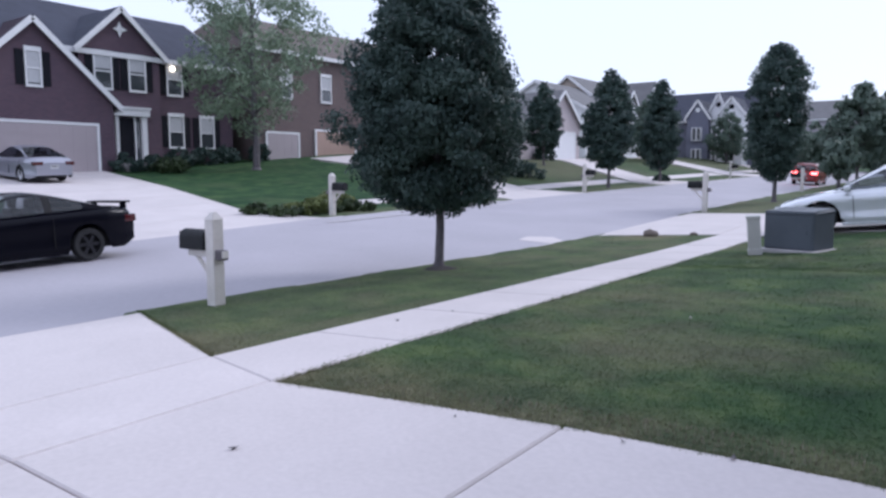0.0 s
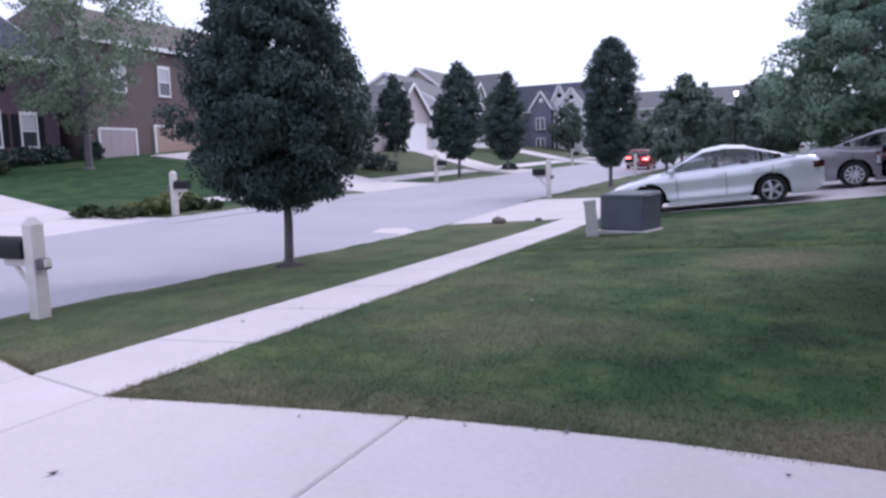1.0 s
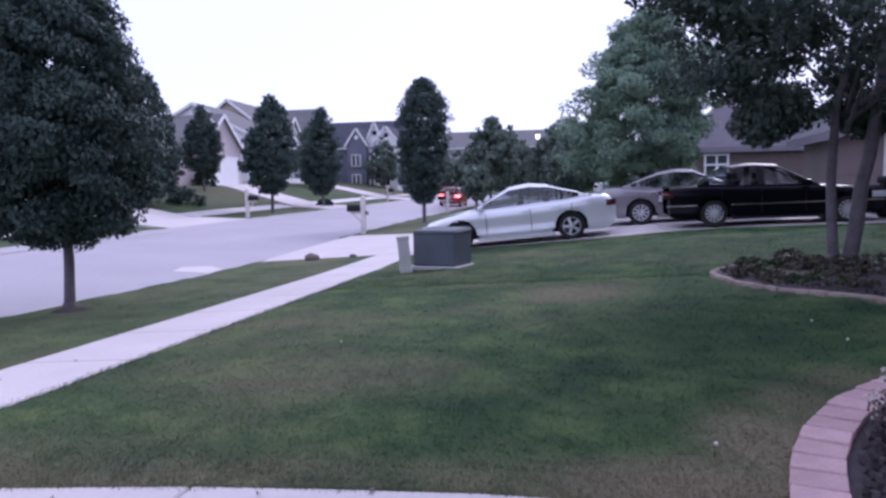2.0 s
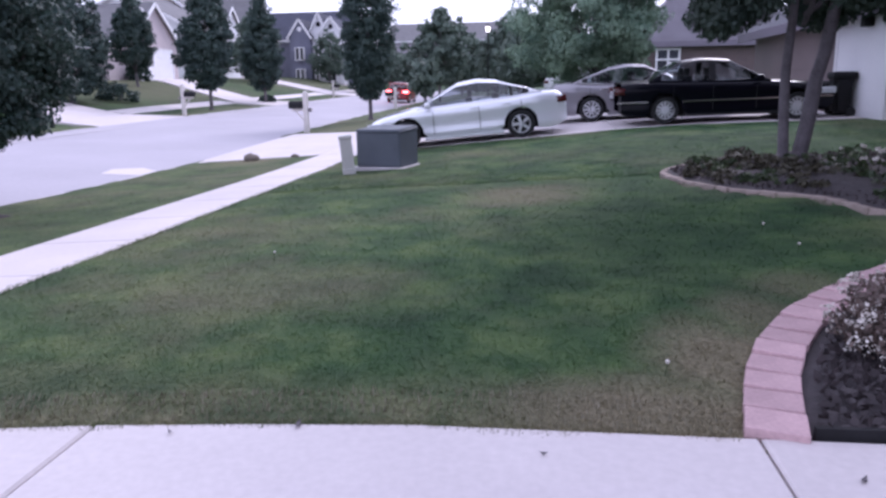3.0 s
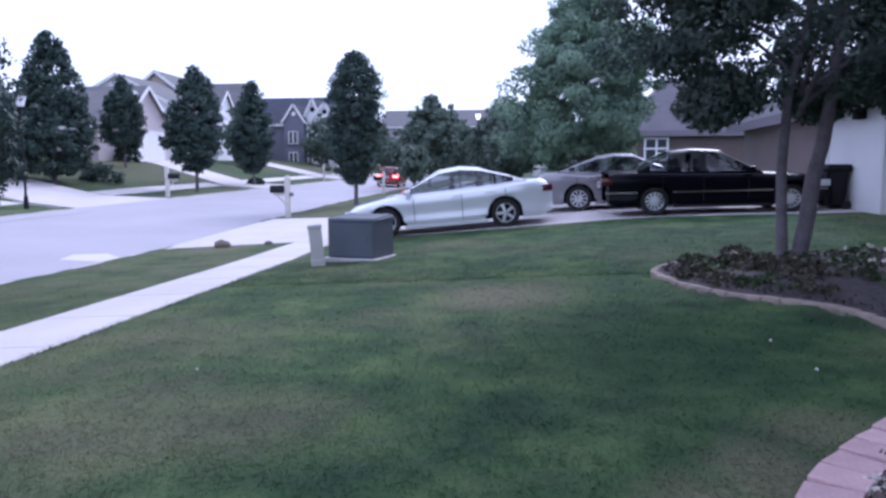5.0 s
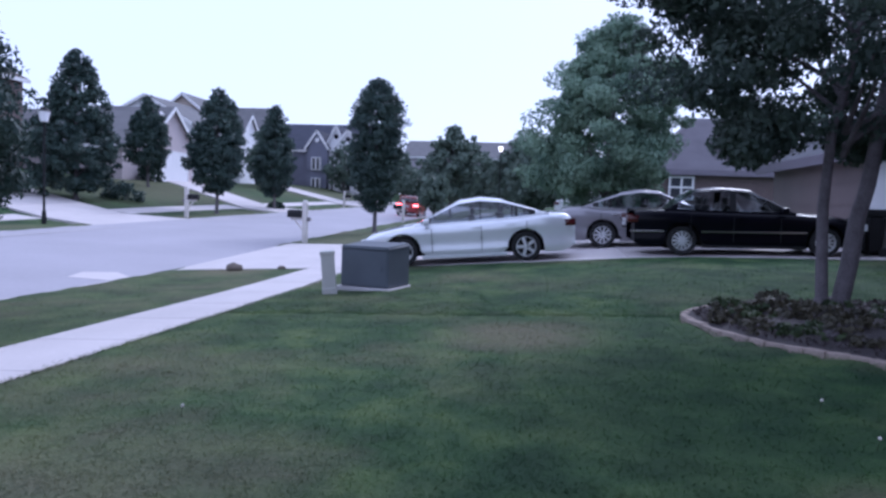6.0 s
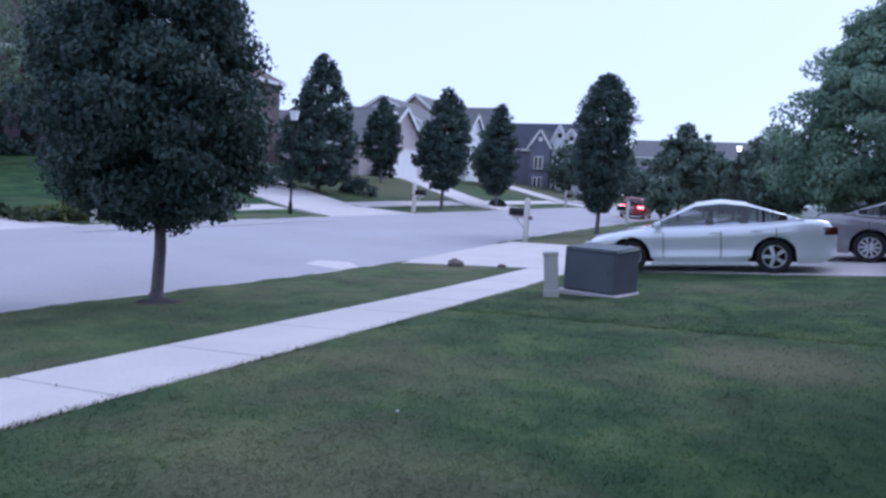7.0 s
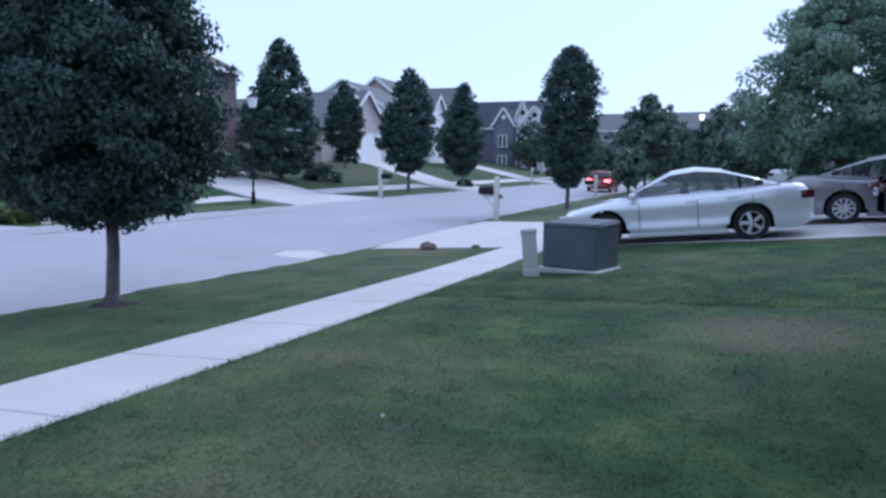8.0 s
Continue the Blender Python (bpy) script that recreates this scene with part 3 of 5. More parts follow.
            bmesh.ops.create_cube(bt, size=1.0, matrix=m)
            part("fascia", bt, trim, r)
    return r


def gable_wall(parent, x0, x1, y0, y1, base, eave, ridge, mat, along="x"):
    """Walls of a block with pointed ends under a roof whose ridge runs along x or y."""
    bm = bmesh.new()
    if along == "x":
        ym = (y0 + y1) / 2
        ring = [(y0, base), (y1, base), (y1, eave), (ym, ridge), (y0, eave)]
        a, b = [bm.verts.new((x0, p, z)) for p, z in ring], [bm.verts.new((x1, p, z)) for p, z in ring]
    else:
        xm = (x0 + x1) / 2
        ring = [(x0, base), (x1, base), (x1, eave), (xm, ridge), (x0, eave)]
        a, b = [bm.verts.new((p, y0, z)) for p, z in ring], [bm.verts.new((p, y1, z)) for p, z in ring]
    bm.faces.new(a)
    bm.faces.new(b[::-1])
    for i in range(5):
        bm.faces.new((a[i], b[i], b[(i + 1) % 5], a[(i + 1) % 5]))
    bmesh.ops.recalc_face_normals(bm, faces=bm.faces)
    return part("wall", bm, mat, parent)


def garage_door(parent, x, y0, y1, z0, z1, mat=GARAGE):
    door = part("garage_door", boxed(x, x + 0.05, y0, y1, z0, z1), mat, parent)
    n = 4
    cols = max(2, round((y1 - y0) / 0.65))
    for i in range(n):
        za, zb = z0 + (z1 - z0) * i / n + 0.012, z0 + (z1 - z0) * (i + 1) / n - 0.012
        b = boxed(x + 0.05, x + 0.065, y0 + 0.01, y1 - 0.01, za, zb)
        for j in range(cols):
            ya, yb = y0 + (y1 - y0) * j / cols + 0.08, y0 + (y1 - y0) * (j + 1) / cols - 0.08
            box(b, x + 0.065, x + 0.075, ya, yb, za + 0.1, zb - 0.1)
        part("panel", b, mat, door)
    fr = boxed(x, x + 0.1, y0 - 0.14, y0, z0, z1 + 0.14)
    box(fr, x, x + 0.1, y1, y1 + 0.14, z0, z1 + 0.14)
    box(fr, x, x + 0.1, y0, y1, z1, z1 + 0.14)
    part("door_trim", fr, WHITE, door)
    return door


def house_red():
    """The dark brick house across the street, with a gabled garage wing."""
    h = thing("house", 0, 0, 0, label="two-storey dark red brick house with white trim and black shutters", category="house")
    gable_wall(h, -45, -37, 12.9, 20.8, 0.8, 5.3, 9.0, BRICK_RED, "x")
    gable_roof(h, -44, -37, 12.9, 20.8, 5.3, 9.0, SHINGLE, along="x", over=0.32)
    garage_door(h, -37, 13.9, 19.8, 1.55, 3.95)
    wall_opening("window", h, -37, 16.87, 6.55, 0.64, 1.6, shutters=True, blind=0.9)
    gable_wall(h, -49, -38.5, 10.5, 29.4, 0.8, 8.2, 11.2, BRICK_RED, "y")
    gable_roof(h, -49, -38.5, 10.5, 29.4, 8.25, 11.35, SHINGLE, along="y", over=0.4)
    gable_wall(h, -44, -38.2, 19.7, 24.3, 0.8, 8.25, 10.4, BRICK_RED, "x")
    gable_roof(h, -43.5, -38.2, 19.7, 24.3, 8.3, 10.45, SHINGLE, along="x", over=0.32)
    for y in (20.95, 22.9):
        wall_opening("window", h, -38.2, y, 6.95, 0.9, 1.75, shutters=True, blind=0.4)
    w = wall_opening("window", h, -38.5, 25.4, 6.95, 0.9, 1.75, shutters=True, blind=0.45)
    part("lit_lamp", bmesh_ball((-38.36, 25.25, 7.55), 0.13), PORCH_LIGHT, w, "glowing bedroom lamp")
    for y in (25.4, 27.5):
        wall_opening("window", h, -38.5, y, 3.95, 0.9, 1.75, shutters=True, blind=0.45)
    # diamond ornament, entry with pilasters
    o = bmesh.new()
    for k in range(4):
        a = math.pi / 2 * k
        poly(o, [(-38.13, 22.0 + 0.42 * math.cos(a), 9.25 + 0.42 * math.sin(a)), (-38.13, 22.0 + 0.17 * math.cos(a + 0.785), 9.25 + 0.17 * math.sin(a + 0.785)),
                 (-38.13, 22.0, 9.25), (-38.13, 22.0 + 0.17 * math.cos(a - 0.785), 9.25 + 0.17 * math.sin(a - 0.785))])
    bmesh.ops.recalc_face_normals(o, faces=o.faces)
    bmesh.ops.solidify(o, geom=list(o.faces), thickness=0.06)
    part("ornament", o, WHITE, h)
    d = part("front_door", boxed(-38.18, -38.12, 21.6, 22.55, 2.2, 4.55), SHUTTER, h, "dark front door")
    part("sidelight", boxed(-38.18, -38.11, 22.62, 22.9, 2.3, 4.55), PANE, d)
    bm = boxed(-38.2, -37.95, 21.4, 21.6, 2.0, 4.7)
    box(bm, -38.2, -37.95, 22.95, 23.25, 2.0, 4.7)
    box(bm, -38.2, -38.05, 22.55, 22.64, 2.1, 4.6)
    box(bm, -38.2, -37.85, 21.25, 23.4, 4.65, 5.05, bevel=0.03)
    box(bm, -38.2, -37.8, 21.2, 23.45, 5.05, 5.15)
    part("door_surround", bm, WHITE, d)
    part("step", boxed(-38.2, -36.9, 21.2, 23.4, 1.3, 2.1), CURB, h)
    return h


def bmesh_ball(c, r, sub=2):
    bm = bmesh.new()
    bmesh.ops.create_icosphere(bm, subdivisions=sub, radius=r, matrix=Matrix.Translation(c))
    return bm


def house_plain(x, y0, y1, depth, base, eave, ridge, wall, roof, label, gables=(), along="y", hip=0.0, garage=None, windows=(), wing_wall=None, cat="house"):
    """A neighbouring house whose front looks down to the street at x; gables: (y0, y1, eave, ridge, forward)."""
    h = thing("house", 0, 0, 0, label=label, category=cat)
    if along == "y":
        if hip:
            part("wall", boxed(x - depth, x, y0, y1, base, eave), wall, h)
        else:
            gable_wall(h, x - depth, x, y0, y1, base, eave, ridge - 0.1, wall, "y")
        gable_roof(h, x - depth, x, y0, y1, eave + 0.05, ridge, roof, "y", hip=hip)
    else:
        gable_wall(h, x - depth, x, y0, y1, base, eave, ridge - 0.1, wall, "x")
        gable_roof(h, x - depth, x, y0, y1, eave + 0.05, ridge, roof, "x")
    for a, b, e, r, fwd in gables:
        gable_wall(h, x - depth * 0.5, x + fwd, a, b, base, e, r - 0.1, wing_wall or wall, "x")
        gable_roof(h, x - depth * 0.5, x + fwd, a, b, e + 0.05, r, roof, "x", over=0.3)
    if garage:
        garage_door(h, x + garage[3], garage[0], garage[1], base + 0.4, garage[2], SIDING_WHITE)
    for yc, zc, w, hh, off in windows:
        wall_opening("window", h, x + off, yc, zc, w, hh, shutters=False)
    return h


house_red()
brown_house = house_plain(-37.5, 30.6, 50.3, 11, 1.2, 9.6, 12.5, BRICK_TAN, SHINGLE_BROWN, "two-storey brown brick house behind the pale tree", hip=2.0,
                          windows=((33, 7.3, 0.9, 1.7, 0), (36.6, 7.3, 0.9, 1.7, 0), (42, 7.3, 0.9, 1.7, 0), (45.5, 7.3, 0.9, 1.7, 0), (42.5, 4, 0.9, 1.7, 0), (46, 4, 0.9, 1.7, 0)))
garage_door(brown_house, -37.5, 31.3, 33.9, 1.8, 4.1)
garage_door(brown_house, -37.5, 35.6, 39.4, 1.8, 4.4, DOOR_PEACH)


# ---- trees and shrubs ----
def unit(v):
    return v / (np.linalg.norm(v, axis=1, keepdims=True) + 1e-9)


def leaf_cloud(name, pts, size, mat, parent, rng, droop=0.3, facing=None):
    """A crown of small four-cornered leaves round the given points, turned to the light where a facing is given."""
    n = len(pts)
    if facing is None:
        up = unit(rng.normal(size=(n, 3)))
    else:
        up = unit(facing + 0.6 * rng.normal(size=(n, 3)))
    a = unit(np.cross(up, rng.normal(size=(n, 3))))
    b = np.cross(up, a)
    s = size * rng.uniform(0.6, 1.35, size=(n, 1))
    a[:, 2] -= droop
    v = np.stack([pts - a * s, pts + b * s * 0.6, pts + a * s, pts - b * s * 0.6], axis=1).reshape(-1, 3)
    me = bpy.data.meshes.new(name)
    me.from_pydata(v.tolist(), [], np.arange(4 * n).reshape(n, 4).tolist())
    me.materials.append(mat)
    ob = new(name, me)
    ob.parent = parent
    return ob


def crown_points(rng, profile, n, clump, radius, hollow=0.35, lump=0.22, flat=0.7):
    """Leaf places and facings: rounded boughs spread through a body of turning; profile gives (height, radius) pairs."""
    hs, rs = np.array(profile).T
    k = max(8, n // clump)
    u = rng.uniform(hs[0], hs[-1], size=6 * k)
    keep = rng.uniform(size=6 * k) < (np.interp(u, hs, rs) / rs.max()) ** 1.2 + 0.04
    u = u[keep][:k]
    k = len(u)
    ang = rng.uniform(0, 2 * np.pi, k)
    r = np.interp(u, hs, rs) * (hollow + (1 - hollow) * rng.uniform(size=k) ** 0.5)
    r *= 1 + lump * np.sin(ang * 3 + u * 2.3) * np.cos(u * 3.1 + ang * 2)
    c = np.stack([r * np.cos(ang), r * np.sin(ang), u], axis=1)
    ball = radius * rng.uniform(0.55, 1.15, size=(k, 1))
    p, grow = np.repeat(c, clump, axis=0), np.repeat(ball, clump, axis=0)
    o = unit(rng.normal(size=p.shape))
    off = o * grow * rng.uniform(0.35, 1.0, size=(len(p), 1)) ** 0.6 * np.array([1, 1, flat])
    out = np.stack([p[:, 0], p[:, 1], np.zeros(len(p))], axis=1) / (rs.max() + 1e-6)
    return p + off, unit(o + 0.55 * out + np.array([0, 0, 0.3]))


def tree(x, y, profile, trunk_r, leaves, size, mat, label, seed, stems=(), clump=45, radius=0.42, limbs=14, name="tree", group="", hollow=0.35, lean=0.0, z=None, lump=0.22, skirt=()):
    """A tapered trunk with limbs and a crown of many small leaves."""
    rng = np.random.default_rng(seed)
    t = thing(name, x, y, (ground_z(x, y) if z is None else z) - 0.03, label=label, category="tree", group=group)
    hs, rs = np.array(profile).T
    bm = bmesh.new()
    top = hs[0] + (hs[-1] - hs[0]) * 0.8
    if not stems:
        way = [(0, 0, 0)] + [(rng.normal() * 0.03 + lean * f, rng.normal() * 0.03, top * f) for f in np.linspace(1 / 7, 1, 7)]
        stems = [(trunk_r, way)]
    for rad, way in stems:
        p = Vector(way[0])
        tube(bm, p, p + Vector((0, 0, 0.16)), rad * 1.55, rad * 1.05, 10)
        high = way[-1][2]
        for q in way[1:]:
            q = Vector(q)
            r0, r1 = rad * (1 - 0.8 * p.z / high), rad * (1 - 0.8 * q.z / high)
            tube(bm, p, q, r0, r1, 10)
            bmesh.ops.create_icosphere(bm, subdivisions=1, radius=r1 * 1.0, matrix=Matrix.Translation(q))
            p = q
    trunk = part("trunk", bm, BARK, t, smooth=50)
    for i in range(limbs):
        bl = bmesh.new()
        h = rng.uniform(hs[0] * 0.9, top)
        a = rng.uniform(0, 2 * math.pi)
        f = h / top
        reach = float(np.interp(min(h + 0.6, hs[-1]), hs, rs)) * rng.uniform(0.55, 0.9)
        p = Vector((lean * f, 0, h * 0.92))
        m = p + Vector((math.cos(a) * reach * 0.5, math.sin(a) * reach * 0.5, reach * 0.35))
        q = p + Vector((math.cos(a) * reach, math.sin(a) * reach, reach * 0.8))
        r0 = trunk_r * 0.42 * (1 - 0.7 * f)
        tube(bl, p, m, r0, r0 * 0.6, 6)
        tube(bl, m, q, r0 * 0.6, r0 * 0.15, 5)
        part("limb", bl, BARK, trunk, smooth=50)
    pts, facing = crown_points(rng, profile, leaves, clump, radius, hollow, lump)
    for dx, dy, dz, r, n in skirt:
        o = unit(rng.normal(size=(n, 3)))
        pts = np.concatenate([pts, np.array([dx, dy, dz]) + o * r * rng.uniform(0.2, 1.0, size=(n, 1)) ** 0.6 * np.array([1.2, 1.1, 0.85])])
        facing = np.concatenate([facing, unit(o + np.array([0, 0, 0.3]))])
    leaf_cloud("crown", pts, size, mat, t, rng, 0.3, facing)
    return t


EGG = lambda bottom, top, r: [(bottom, r * 0.25), (bottom + (top - bottom) * 0.1, r * 0.72), (bottom + (top - bottom) * 0.3, r), (bottom + (top - bottom) * 0.55, r * 0.86), (bottom + (top - bottom) * 0.8, r * 0.5), (top, r * 0.08)]
PEAR = "street tree with a dark dense egg-shaped crown in the grass strip"
tree(-7.95, 10.28, [(1.1, 0.4), (1.4, 1.0), (2.1, 1.4), (2.9, 1.4), (3.6, 1.15), (4.3, 0.88), (5.2, 0.52), (6.1, 0.06)], 0.085, 130000, 0.036, LEAF_DARK, "young street tree with dark green egg-shaped crown and slim trunk", 11, limbs=20, radius=0.3, clump=150, lump=0.3)
tree(-7.2, 32.2, [(0.95, 0.25), (1.5, 0.7), (2.6, 1.0), (3.6, 1.0), (4.6, 1.1), (5.5, 0.8), (6.3, 0.15)], 0.09, 30000, 0.06, LEAF_DARK, "narrow dark street tree beside the driveway mailbox", 12, radius=0.3, clump=60)
tree(-18.0, 40.3, EGG(1.2, 6.8, 1.5), 0.1, 22000, 0.085, LEAF_DARK, PEAR, 13, group="street trees across the road", radius=0.36, clump=55)
tree(-18.3, 49.6, EGG(1.0, 6.9, 1.35), 0.1, 20000, 0.085, LEAF_DARK, PEAR, 14, group="street trees across the road", radius=0.36, clump=55)
tree(-26.5, 48.0, EGG(1.0, 5.9, 1.4), 0.09, 16000, 0.085, LEAF_DARK, "small dark round tree on the bank before a house", 15, radius=0.34, clump=50)
tree(-23.0, 35.4, [(0.5, 0.8), (0.9, 1.6), (2.2, 2.05), (3.6, 1.75), (5.0, 1.25), (6.3, 0.7), (7.2, 0.15)], 0.12, 30000, 0.085, LEAF_DARK, "broad cone-shaped dark tree on the bank", 16, radius=0.36, clump=55)
tree(-33.2, 26.9, [(2.0, 0.6), (3.2, 2.0), (5.0, 3.3), (7.0, 3.6), (9.2, 3.3), (11.5, 2.3), (13.0, 0.6)], 0.2, 17000, 0.095, LEAF_PALE, "airy pale grey-green tree on the far lawn", 17, clump=50, radius=0.75, limbs=46, lump=0.45)
STEMS = ((0.085, [(-0.14, 0, 0), (-0.18, 0, 0.7), (-0.2, 0.02, 1.36), (-0.14, 0.03, 2.44), (0.0, 0.05, 2.95), (0.14, 0.05, 3.9), (0.1, 0.1, 6.5)]),
         (0.12, [(0.1, 0.08, 0), (0.2, 0.08, 0.6), (0.27, 0.1, 1.23), (0.37, 0.1, 1.65), (0.48, 0.12, 2.44), (0.56, 0.14, 3.2), (0.7, 0.2, 4.4), (0.8, 0.2, 7.0)]))
BOUGHS = ((-1.35, -0.6, 2.15, 0.42, 2210), (-0.9, -0.3, 2.3, 0.36, 1530), (-1.15, 0.2, 2.5, 0.4, 1530), (0.15, 0.45, 2.4, 0.34, 1190), (0.9, 0.2, 2.55, 0.4, 1530), (1.45, -0.2, 2.35, 0.45, 2040), (2.0, -0.3, 2.6, 0.42, 1700), (-1.85, -0.8, 2.75, 0.4, 1360), (0.6, 0.9, 2.3, 0.42, 1530), (1.15, 0.8, 2.5, 0.4, 1360), (1.75, 0.5, 2.2, 0.36, 1360), (1.6, 0.3, 3.3, 0.7, 3000), (2.4, 0.0, 3.6, 0.7, 3000), (1.0, 0.5, 3.5, 0.65, 2600), (2.1, -0.5, 4.2, 0.8, 3200), (1.3, -0.4, 4.4, 0.7, 2600), (2.9, -0.2, 2.9, 0.6, 2400),
          (-3.4, -0.8, 4.5, 0.5, 1100), (-2.8, -0.6, 4.3, 0.55, 1500), (-2.3, -0.9, 4.0, 0.5, 1500), (-1.7, -0.5, 3.7, 0.55, 1800), (-2.9, -0.2, 4.9, 0.6, 1400), (-2.0, 0.2, 4.5, 0.6, 1800), (-1.4, 0.0, 3.3, 0.5, 1600), (-3.6, -0.5, 5.0, 0.5, 900), (-0.8, -0.4, 3.6, 0.5, 1500))
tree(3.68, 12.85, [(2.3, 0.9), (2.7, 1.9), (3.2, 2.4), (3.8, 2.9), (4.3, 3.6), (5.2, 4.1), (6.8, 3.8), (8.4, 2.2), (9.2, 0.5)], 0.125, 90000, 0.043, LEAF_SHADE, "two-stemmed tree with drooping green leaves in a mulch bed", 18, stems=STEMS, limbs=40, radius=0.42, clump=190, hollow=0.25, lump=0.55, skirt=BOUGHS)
tree(2.0, 28.5, [(0.9, 1.4), (2.0, 2.2), (3.6, 2.45), (5.0, 2.1), (6.2, 1.4), (7.3, 0.4)], 0.2, 90000, 0.062, LEAF_MID, "large leafy maple behind the parked cars", 19, limbs=26, radius=0.5, clump=220, lump=0.45)


# ---- vehicles ----
def lathe(profile, seg=24):
    """A body turned round the y axis from (radius, y) pairs."""
    bm = bmesh.new()
    rings = []
    for k in range(seg):
        a = 2 * math.pi * k / seg
        rings.append([bm.verts.new((r * math.cos(a), y, r * math.sin(a))) for r, y in profile])
    for k in range(seg):
        a, b = rings[k], rings[(k + 1) % seg]
        for i in range(len(profile) - 1):
            bm.faces.new((a[i], a[i + 1], b[i + 1], b[i]))
    bmesh.ops.remove_doubles(bm, verts=bm.verts, dist=1e-5)
    bmesh.ops.recalc_face_normals(bm, faces=bm.faces)
    return bm


def wheel(parent, x, y, r, side, spokes, rim_mat):
    """A tyre with its spoked rim; side is the y direction that it shows."""
    w = part("wheel", lathe([(r * 0.68, -0.1), (r * 0.93, -0.105), (r, -0.07), (r, 0.07), (r * 0.93, 0.105), (r * 0.68, 0.1)]), RUBBER, parent, smooth=45)
    w.location = (x, y, r)
    rim = lathe([(r * 0.69, -0.02 * side), (r * 0.7, 0.092 * side), (r * 0.64, 0.095 * side), (r * 0.6, 0.03 * side)])
    n = spokes
    for k in range(n):
        a = 2 * math.pi * k / n
        m = Matrix.Rotation(a, 4, "Y")
        q = bmesh.ops.create_cube(rim, size=1.0)["verts"]
        for v in q:
            f = (v.co.x + 0.5)
            wide = (0.027 if n < 8 else 0.017) * (0.8 + 0.45 * abs(2 * f - 0.8))
            v.co = m @ Vector((r * 0.06 + f * r * 0.58, side * (0.07 - 0.012 * f) + v.co.y * 0.03, v.co.z * wide * 2 * r / 0.33))
    hub = bmesh.ops.create_cone(rim, cap_ends=True, segments=14, radius1=r * 0.16, radius2=r * 0.14, depth=0.05,
                                matrix=Matrix.Translation((0, side * 0.065, 0)) @ Matrix.Rotation(radians(90), 4, "X"))
    part("rim", rim, rim_mat, w, smooth=40)
    part("brake_disc", lathe([(0.02, 0.0), (r * 0.66, 0.0), (r * 0.66, 0.015 * side)]), CAR_INSIDE, w)
    return w


def car(name, x, y, rz, spec, paint, label, spokes=5, lit=False, strip=None, spoiler=0.0, category="car", chrome=False, rims=ALLOY):
    """A car with its nose along local +x: lofted body with wheel arches, cabin with glass, lamps, mirrors, wheels."""
    L, W, H, wb, fo, r = spec["size"]
    c, s = math.cos(radians(rz)), math.sin(radians(rz))
    zf, zr = ground_z(x + c * wb / 2, y + s * wb / 2), ground_z(x - c * wb / 2, y - s * wb / 2)
    zl, zg = ground_z(x - s * 0.8, y + c * 0.8), ground_z(x + s * 0.8, y - c * 0.8)
    t = thing(name, x, y, 0, label=label, category=category)
    t.matrix_basis = pose(x, y, (zf + zr) / 2 + spec.get("lift", 0.02), math.degrees(math.atan2(zl - zg, 1.6)), -math.degrees(math.atan2(zf - zr, wb)), rz)
    x1, x0 = wb / 2 + fo, wb / 2 + fo - L
    deck = np.array(spec["deck"])       # (share of length from the tail, height) of bonnet, waist and boot
    cab = spec["cabin"]                 # tail of glass, roof back, roof front, foot of windscreen as shares of length
    arch = r + 0.075
    xs = sorted(set([round(x0 + L * f, 4) for f in np.linspace(0, 1, 33)] + [round(a + arch * q, 4) for a in (wb / 2, -wb / 2) for q in (-1.0, -0.94, -0.8, -0.55, -0.2, 0.2, 0.55, 0.8, 0.94, 1.0)]))

    def half(px):
        f = (px - x0) / L
        e = min(f, 1 - f)
        return W / 2 * (0.8 + 0.2 * min(1, e / 0.13) ** 0.55)

    def top(px):
        return float(np.interp((px - x0) / L, deck[:, 0], deck[:, 1]))

    def low(px):
        f = (px - x0) / L
        z = 0.2 + (0.14 * max(0, 0.06 - min(f, 1 - f)) / 0.06)
        for a in (wb / 2, -wb / 2):
            d = abs(px - a)
            if d < arch:
                z = max(z, r + math.sqrt(max(0, arch * arch - d * d)) * 0.98)
        return z

    bm = bmesh.new()
    rows = []
    for px in xs:
        w, zt, zl = half(px), top(px), low(px)
        side = [(0.955, 0.0), (0.98, 0.1), (0.986, 0.2), (0.969, 0.3), (0.974, 0.48), (0.99, 0.64), (1.0, 0.76), (0.982, 0.86), (0.955, 0.92)]
        ring, last = [], zl - 0.004
        for k, f in side:
            last = max(last + 0.004, 0.2 + (zt - 0.2) * f)
            ring.append((w * k, min(last, zt - 0.03)))
        ring += [(w * 0.9, zt - 0.022), (w * 0.8, zt), (w * 0.4, zt + 0.02), (0, zt + 0.028)]
        rows.append([bm.verts.new((px, a, z)) for a, z in ring] + [bm.verts.new((px, -a, z)) for a, z in ring[-2::-1]])
    for a, b in zip(rows, rows[1:]):
        for i in range(len(a) - 1):
            bm.faces.new((a[i], a[i + 1], b[i + 1], b[i]))
    for ring in (rows[0], rows[-1]):
        bm.faces.new(ring)
    bmesh.ops.recalc_face_normals(bm, faces=bm.faces)
    body = part("body", bm, paint, t, smooth=38)
    part("underside", boxed(x0 + 0.25, x1 - 0.25, -W / 2 * 0.62, W / 2 * 0.62, 0.2, 0.62), CAR_INSIDE, t)
    # cabin
    g = [x0 + L * f for f in cab]
    roof = spec["roof"]                 # heights over (tail of glass, roof back, middle, roof front, foot of windscreen)
    keys_x = [g[0], g[1], (g[1] + g[2]) / 2, g[2], g[3]]

    def roofz(px):
        lin = float(np.interp(px, keys_x, [top(g[0]), roof[0], roof[1], roof[2], top(g[3])]))
